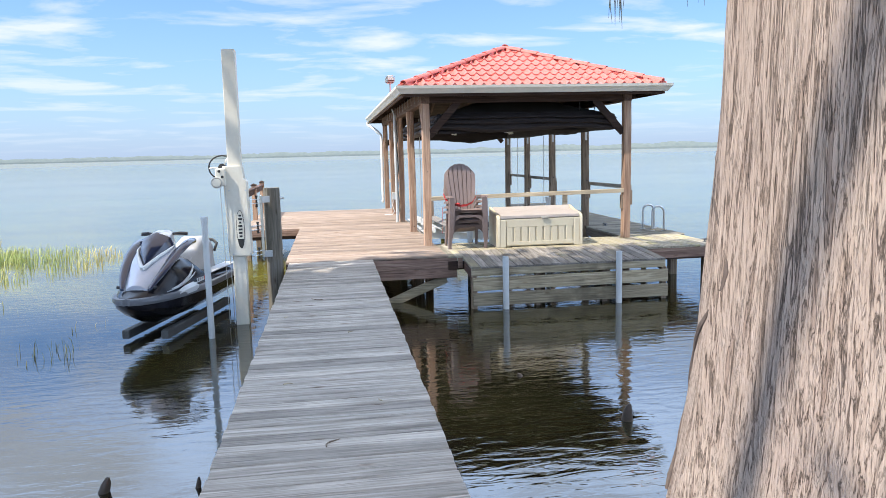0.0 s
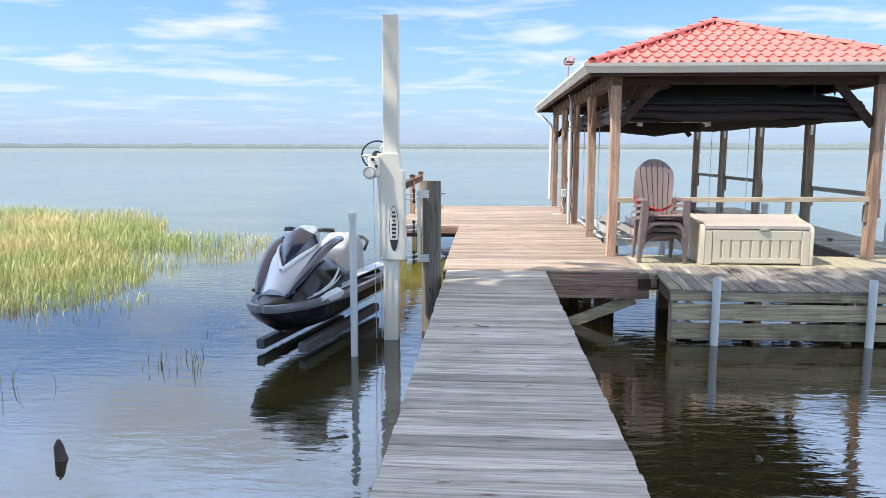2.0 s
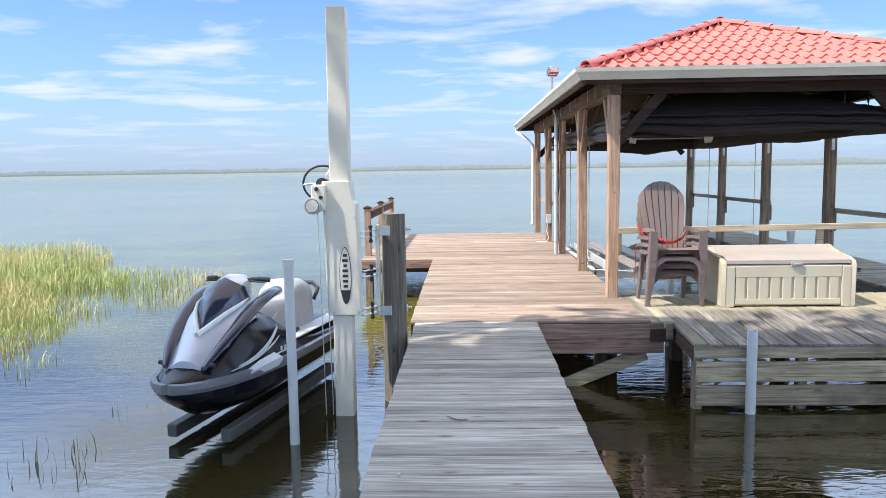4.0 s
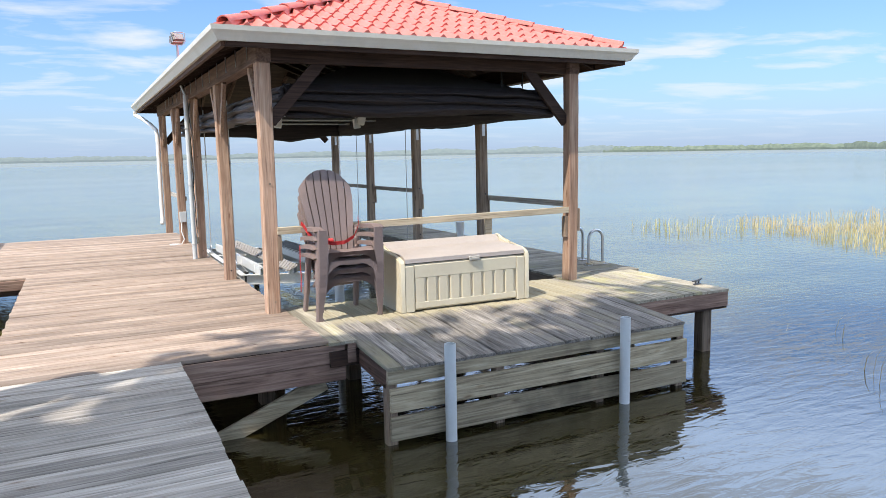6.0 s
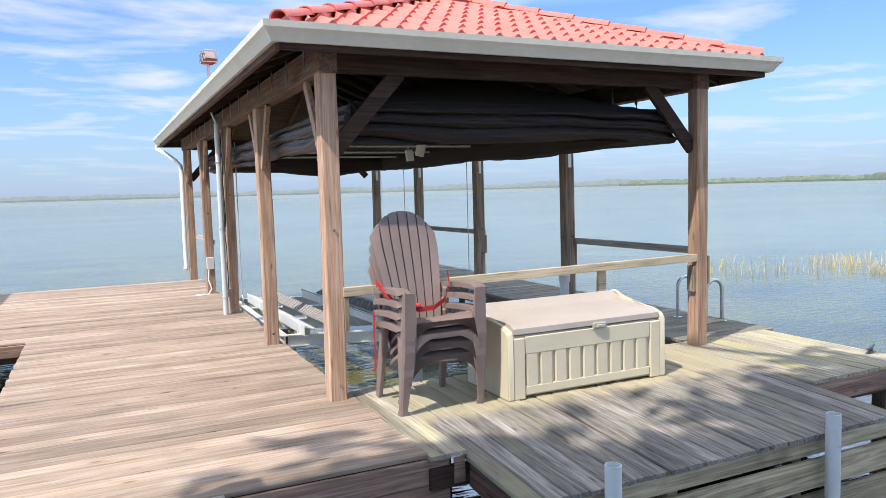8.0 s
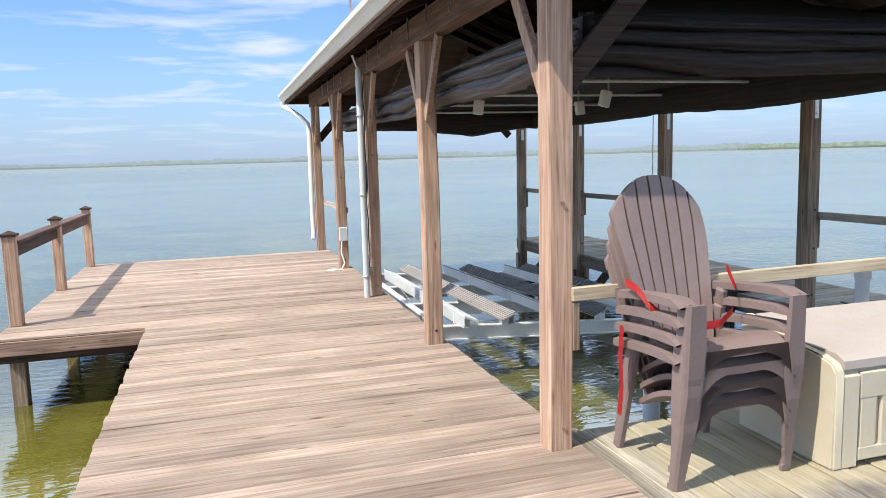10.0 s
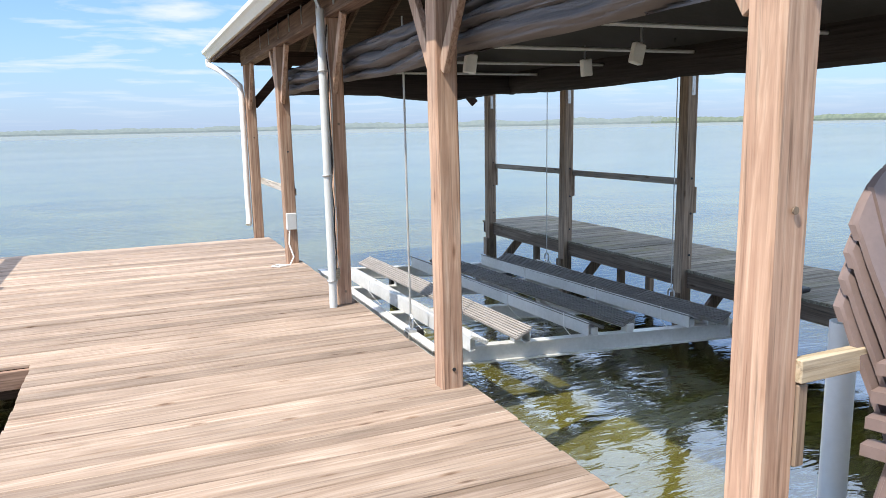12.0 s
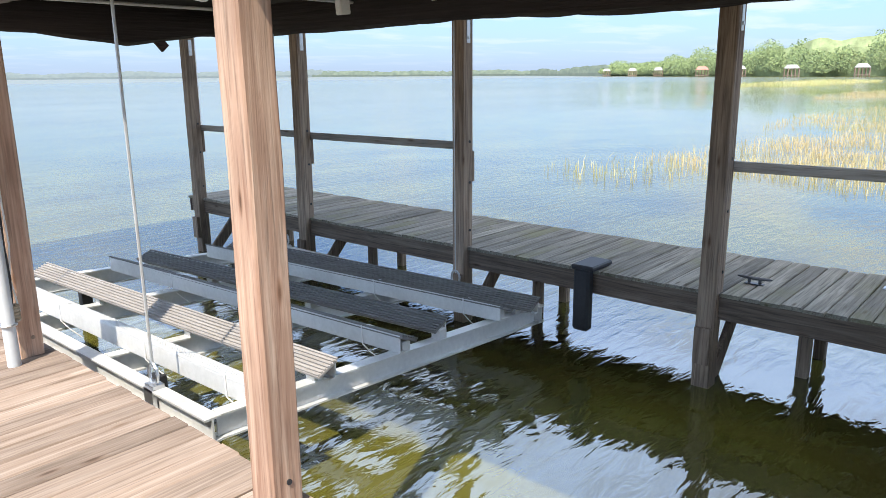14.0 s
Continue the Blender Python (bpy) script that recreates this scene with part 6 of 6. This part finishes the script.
def woods(name, label, mat, line, gap, size, per, seed, deep=3):
    """Crowns along a shore line, each a cloud of leaf clusters."""
    r = random.Random(seed)
    v, f = [], []
    for (x0, y0, h0), (x1, y1, h1) in zip(line, line[1:]):
        n = max(1, int(math.hypot(x1 - x0, y1 - y0) / gap))
        out = Vector((x0 + x1, y0 + y1, 0)).normalized()
        for i in range(n):
            t = (i + r.random()) / n
            h = (h0 + (h1 - h0) * t) * r.uniform(0.6, 1.12)
            for row in range(deep):
                c = Vector((x0 + (x1 - x0) * t, y0 + (y1 - y0) * t, WATER)) + out * (row * gap * 0.8 + r.uniform(0, gap))
                hh = h * (0.72 + 0.14 * row)
                rad = max(gap * 0.7, hh * 0.38)
                for _ in range(per):
                    d = Vector((r.gauss(0, 1), r.gauss(0, 1), r.gauss(0, 1))).normalized() * r.uniform(0.72, 1.04)
                    p = c + Vector((d.x * rad, d.y * rad, hh * 0.58 + d.z * hh * 0.42))
                    u = (Vector((r.gauss(0, 1), r.gauss(0, 1), r.gauss(0, 1))) + d * 0.2).normalized()
                    w = (u.orthogonal() + u.cross(u.orthogonal()) * r.uniform(-1, 1)).normalized()
                    s = size * r.uniform(0.6, 1.4)
                    k = len(v)
                    v.extend((p - u * s, p + w * s * 0.7, p + u * s, p - w * s * 0.7))
                    f.append((k, k + 1, k + 2, k + 3))
    me = bpy.data.meshes.new(name)
    me.from_pydata(v, [], f)
    me.materials.append(mat)
    tagged(new(name, me), label, "woods", kind="stuff")


NEAR_LINE = [(286, -90, 22), (290, 10, 22), (297, 42, 21), (316, 96, 18), (365, 163, 13), (450, 260, 8)]
ridge("near_bank", "shaded inside of the lakeside woods", HILL, [(x * 1.03, y * 1.03, h * 0.72) for x, y, h in NEAR_LINE], 3, 1)
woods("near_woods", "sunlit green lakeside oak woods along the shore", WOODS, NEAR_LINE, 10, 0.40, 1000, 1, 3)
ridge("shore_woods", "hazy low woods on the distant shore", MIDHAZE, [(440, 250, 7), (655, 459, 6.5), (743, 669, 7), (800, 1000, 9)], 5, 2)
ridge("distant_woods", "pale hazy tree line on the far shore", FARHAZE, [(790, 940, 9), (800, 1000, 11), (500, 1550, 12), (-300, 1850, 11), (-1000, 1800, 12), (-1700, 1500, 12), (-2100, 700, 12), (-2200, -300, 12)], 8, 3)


def shore_house(x, y, w, roof_mat, wall_mat, seed):
    """A small open boathouse on the far shore."""
    h = thing("shore_boathouse", "small pale-roofed boathouse on the far shore", "boathouse", "far boathouses", at=(x, y, WATER))
    bm = bm_new()
    v = [bm.verts.new(p) for p in ((-w, -3, 3.2), (w, -3, 3.2), (w, 3, 3.2), (-w, 3, 3.2), (-w * 0.6, 0, 4.6), (w * 0.6, 0, 4.6))]
    for q in ((0, 1, 5, 4), (1, 2, 5), (2, 3, 4, 5), (3, 0, 4), (3, 2, 1, 0)):
        bm.faces.new([v[i] for i in q])
    part("roof", bm, roof_mat, h)
    bm = bm_new()
    boxed(bm, -w, w, -3, 3, 0.5, 0.8)
    part("dock", bm, wall_mat, h)
    for k in range(5):
        for yy in (-2.7, 2.7):
            bm = bm_new()
            boxed(bm, -w + 0.2 + k * (2 * w - 0.4) / 4 - 0.15, -w + 0.2 + k * (2 * w - 0.4) / 4 + 0.15, yy - 0.15, yy + 0.15, -0.8, 3.2)
            part("post", bm, wall_mat, h)
    h.rotation_euler = (0, 0, math.atan2(y, x) - math.pi / 2)


ROOFW = plain("pale_metal_roof", (0.33, 0.33, 0.32), 0.7)
ROOFR = plain("dull_red_roof", (0.45, 0.20, 0.15), 0.7)
for k, (x, y, w) in enumerate(((352, 176, 4), (330, 145, 5), (318, 124, 4), (305, 100, 5), (296, 74, 4.5), (288, 52, 5), (284, 36, 4), (282, 18, 6), (281, -6, 5), (372, 200, 4), (395, 228, 4), (285, -40, 5))):
    shore_house(x, y, w * 0.55, ROOFR if k == 1 else ROOFW, OLD_POST, k)

# ---- litter on the gangway ----
for x, y, a, n in ((0.22, 3.9, 60, 0.13), (-0.10, 5.1, 15, 0.07), (0.55, 4.6, 120, 0.06), (0.05, 8.3, 160, 0.16), (0.40, 6.6, 35, 0.05), (-0.25, 7.4, 80, 0.06)):
    bm = bm_new()
    d = Vector((math.cos(radians(a)), math.sin(radians(a)), 0))
    side = Vector((-d.y, d.x, 0))
    tube(bm, [d * (n * (q - 0.5)) + side * (0.16 * n * math.sin(q * 4.2)) for q in (0, 0.2, 0.4, 0.6, 0.8, 1.0)], [0.005, 0.0055, 0.005, 0.0045, 0.004, 0.002], 6)
    twig = part("twig", bm, OLD_POST if n > 0.1 else RAIL_WOOD, at=(x, y, 0.007))
    tagged(twig, "dry curved twig lying on the gangway boards", "twig", "twigs on the gangway")

# ---- boards, last ----
def board_mesh(name, length, width, mat, seed, thick=BOARD, bend=0.0):
    """A plank along x with eased edges, worn ends and a slight warp."""
    rng = random.Random(seed)
    bm = bm_new()
    rows = []
    n = 8 if bend else 4
    for i in range(n):
        x = -length / 2 + length * i / (n - 1)
        low = bend * max(0.0, 1 - (x + length / 2) / 1.38) ** 1.1 if bend else 0.0
        if i in (0, n - 1):
            x += rng.uniform(-0.0045, 0.0045)
        w = width / 2 + rng.uniform(-0.002, 0.002)
        lift = rng.uniform(-0.0025, 0.0025)
        c = 0.007
        rows.append([(a, b, z - low) for a, b, z in ((x, -w, -thick), (x, w, -thick), (x, w, lift - c), (x, w - c, lift), (x, -w + c, lift), (x, -w, lift - c))])
    loft(bm, rows)
    return to_mesh(bm, name, mat)


def lay(owner, x0, x1, y0, y1, mat, seed, along="x", pitch=0.1425, width=0.1370, bend=0.0):
    """Planks side by side over a rectangle, as objects that share a few meshes."""
    rng = random.Random(seed)
    length = (x1 - x0) if along == "x" else (y1 - y0)
    kinds = [board_mesh("plank", length, width, mat, seed * 10 + k, BOARD, bend) for k in range(4)]
    span = (y1 - y0) if along == "x" else (x1 - x0)
    n = max(1, round(span / pitch))
    step = span / n
    for i in range(n):
        ob = new("plank", kinds[rng.randrange(4)])
        ob.parent = owner
        s = (i + 0.5) * step
        flip = 0 if bend else rng.choice((0, 180))
        jig = rng.uniform(-0.25, 0.25)
        dz = rng.uniform(-0.004, 0.003)
        if along == "x":
            ob.matrix_local = pose((x0 + x1) / 2 + rng.uniform(-0.0045, 0.0045), y0 + s, dz, 0, 0, flip + jig)
        else:
            ob.matrix_local = pose(x0 + s, (y0 + y1) / 2 + rng.uniform(-0.0045, 0.0045), dz, 0, 0, 90 + flip + jig)


lay(gangway, GX0 - 0.02, GX1 + 0.02, -1.6, DECK_Y, GREY_BOARD, 1)
lay(deck, DX0, DX1 + 0.02, DECK_Y, FY0, WARM_BOARD, 2)
lay(deck, FX0, DX1 + 0.02, FY0, DECK_END, WARM_BOARD, 3)
lay(porch, DX1 + 0.025, BX0, PY0, PY1, ALGAE_BOARD, 4, "y")
lay(porch, BX0, BX1, BY0, PY1, PORCH_BOARD, 5, "y", bend=SAG)
lay(porch, BX1, PX1, PY0, PY1, ALGAE_BOARD, 6, "y")
lay(walkway, WX0, WX1, PY1 + 0.01, 22.52, WALK_BOARD, 7)

# roof tiles: the front face piece by piece, the other faces joined
for out in tile_rows(CORNER[0], CORNER[1], CORNER[4], CORNER[4]):
    bm = bm_new()
    tile_into(bm, out)
    part("roof_tile", bm, TILE, roof, smooth=True)
bm = bm_new()
for a, b, c, d in ((1, 2, 4, 5), (2, 3, 5, 5), (3, 0, 5, 4)):
    for out in tile_rows(CORNER[a], CORNER[b], CORNER[c], CORNER[d]):
        tile_into(bm, out)
rest = part("tiles", bm, TILE, roof, smooth=True)
rest["kind"] = "stuff"
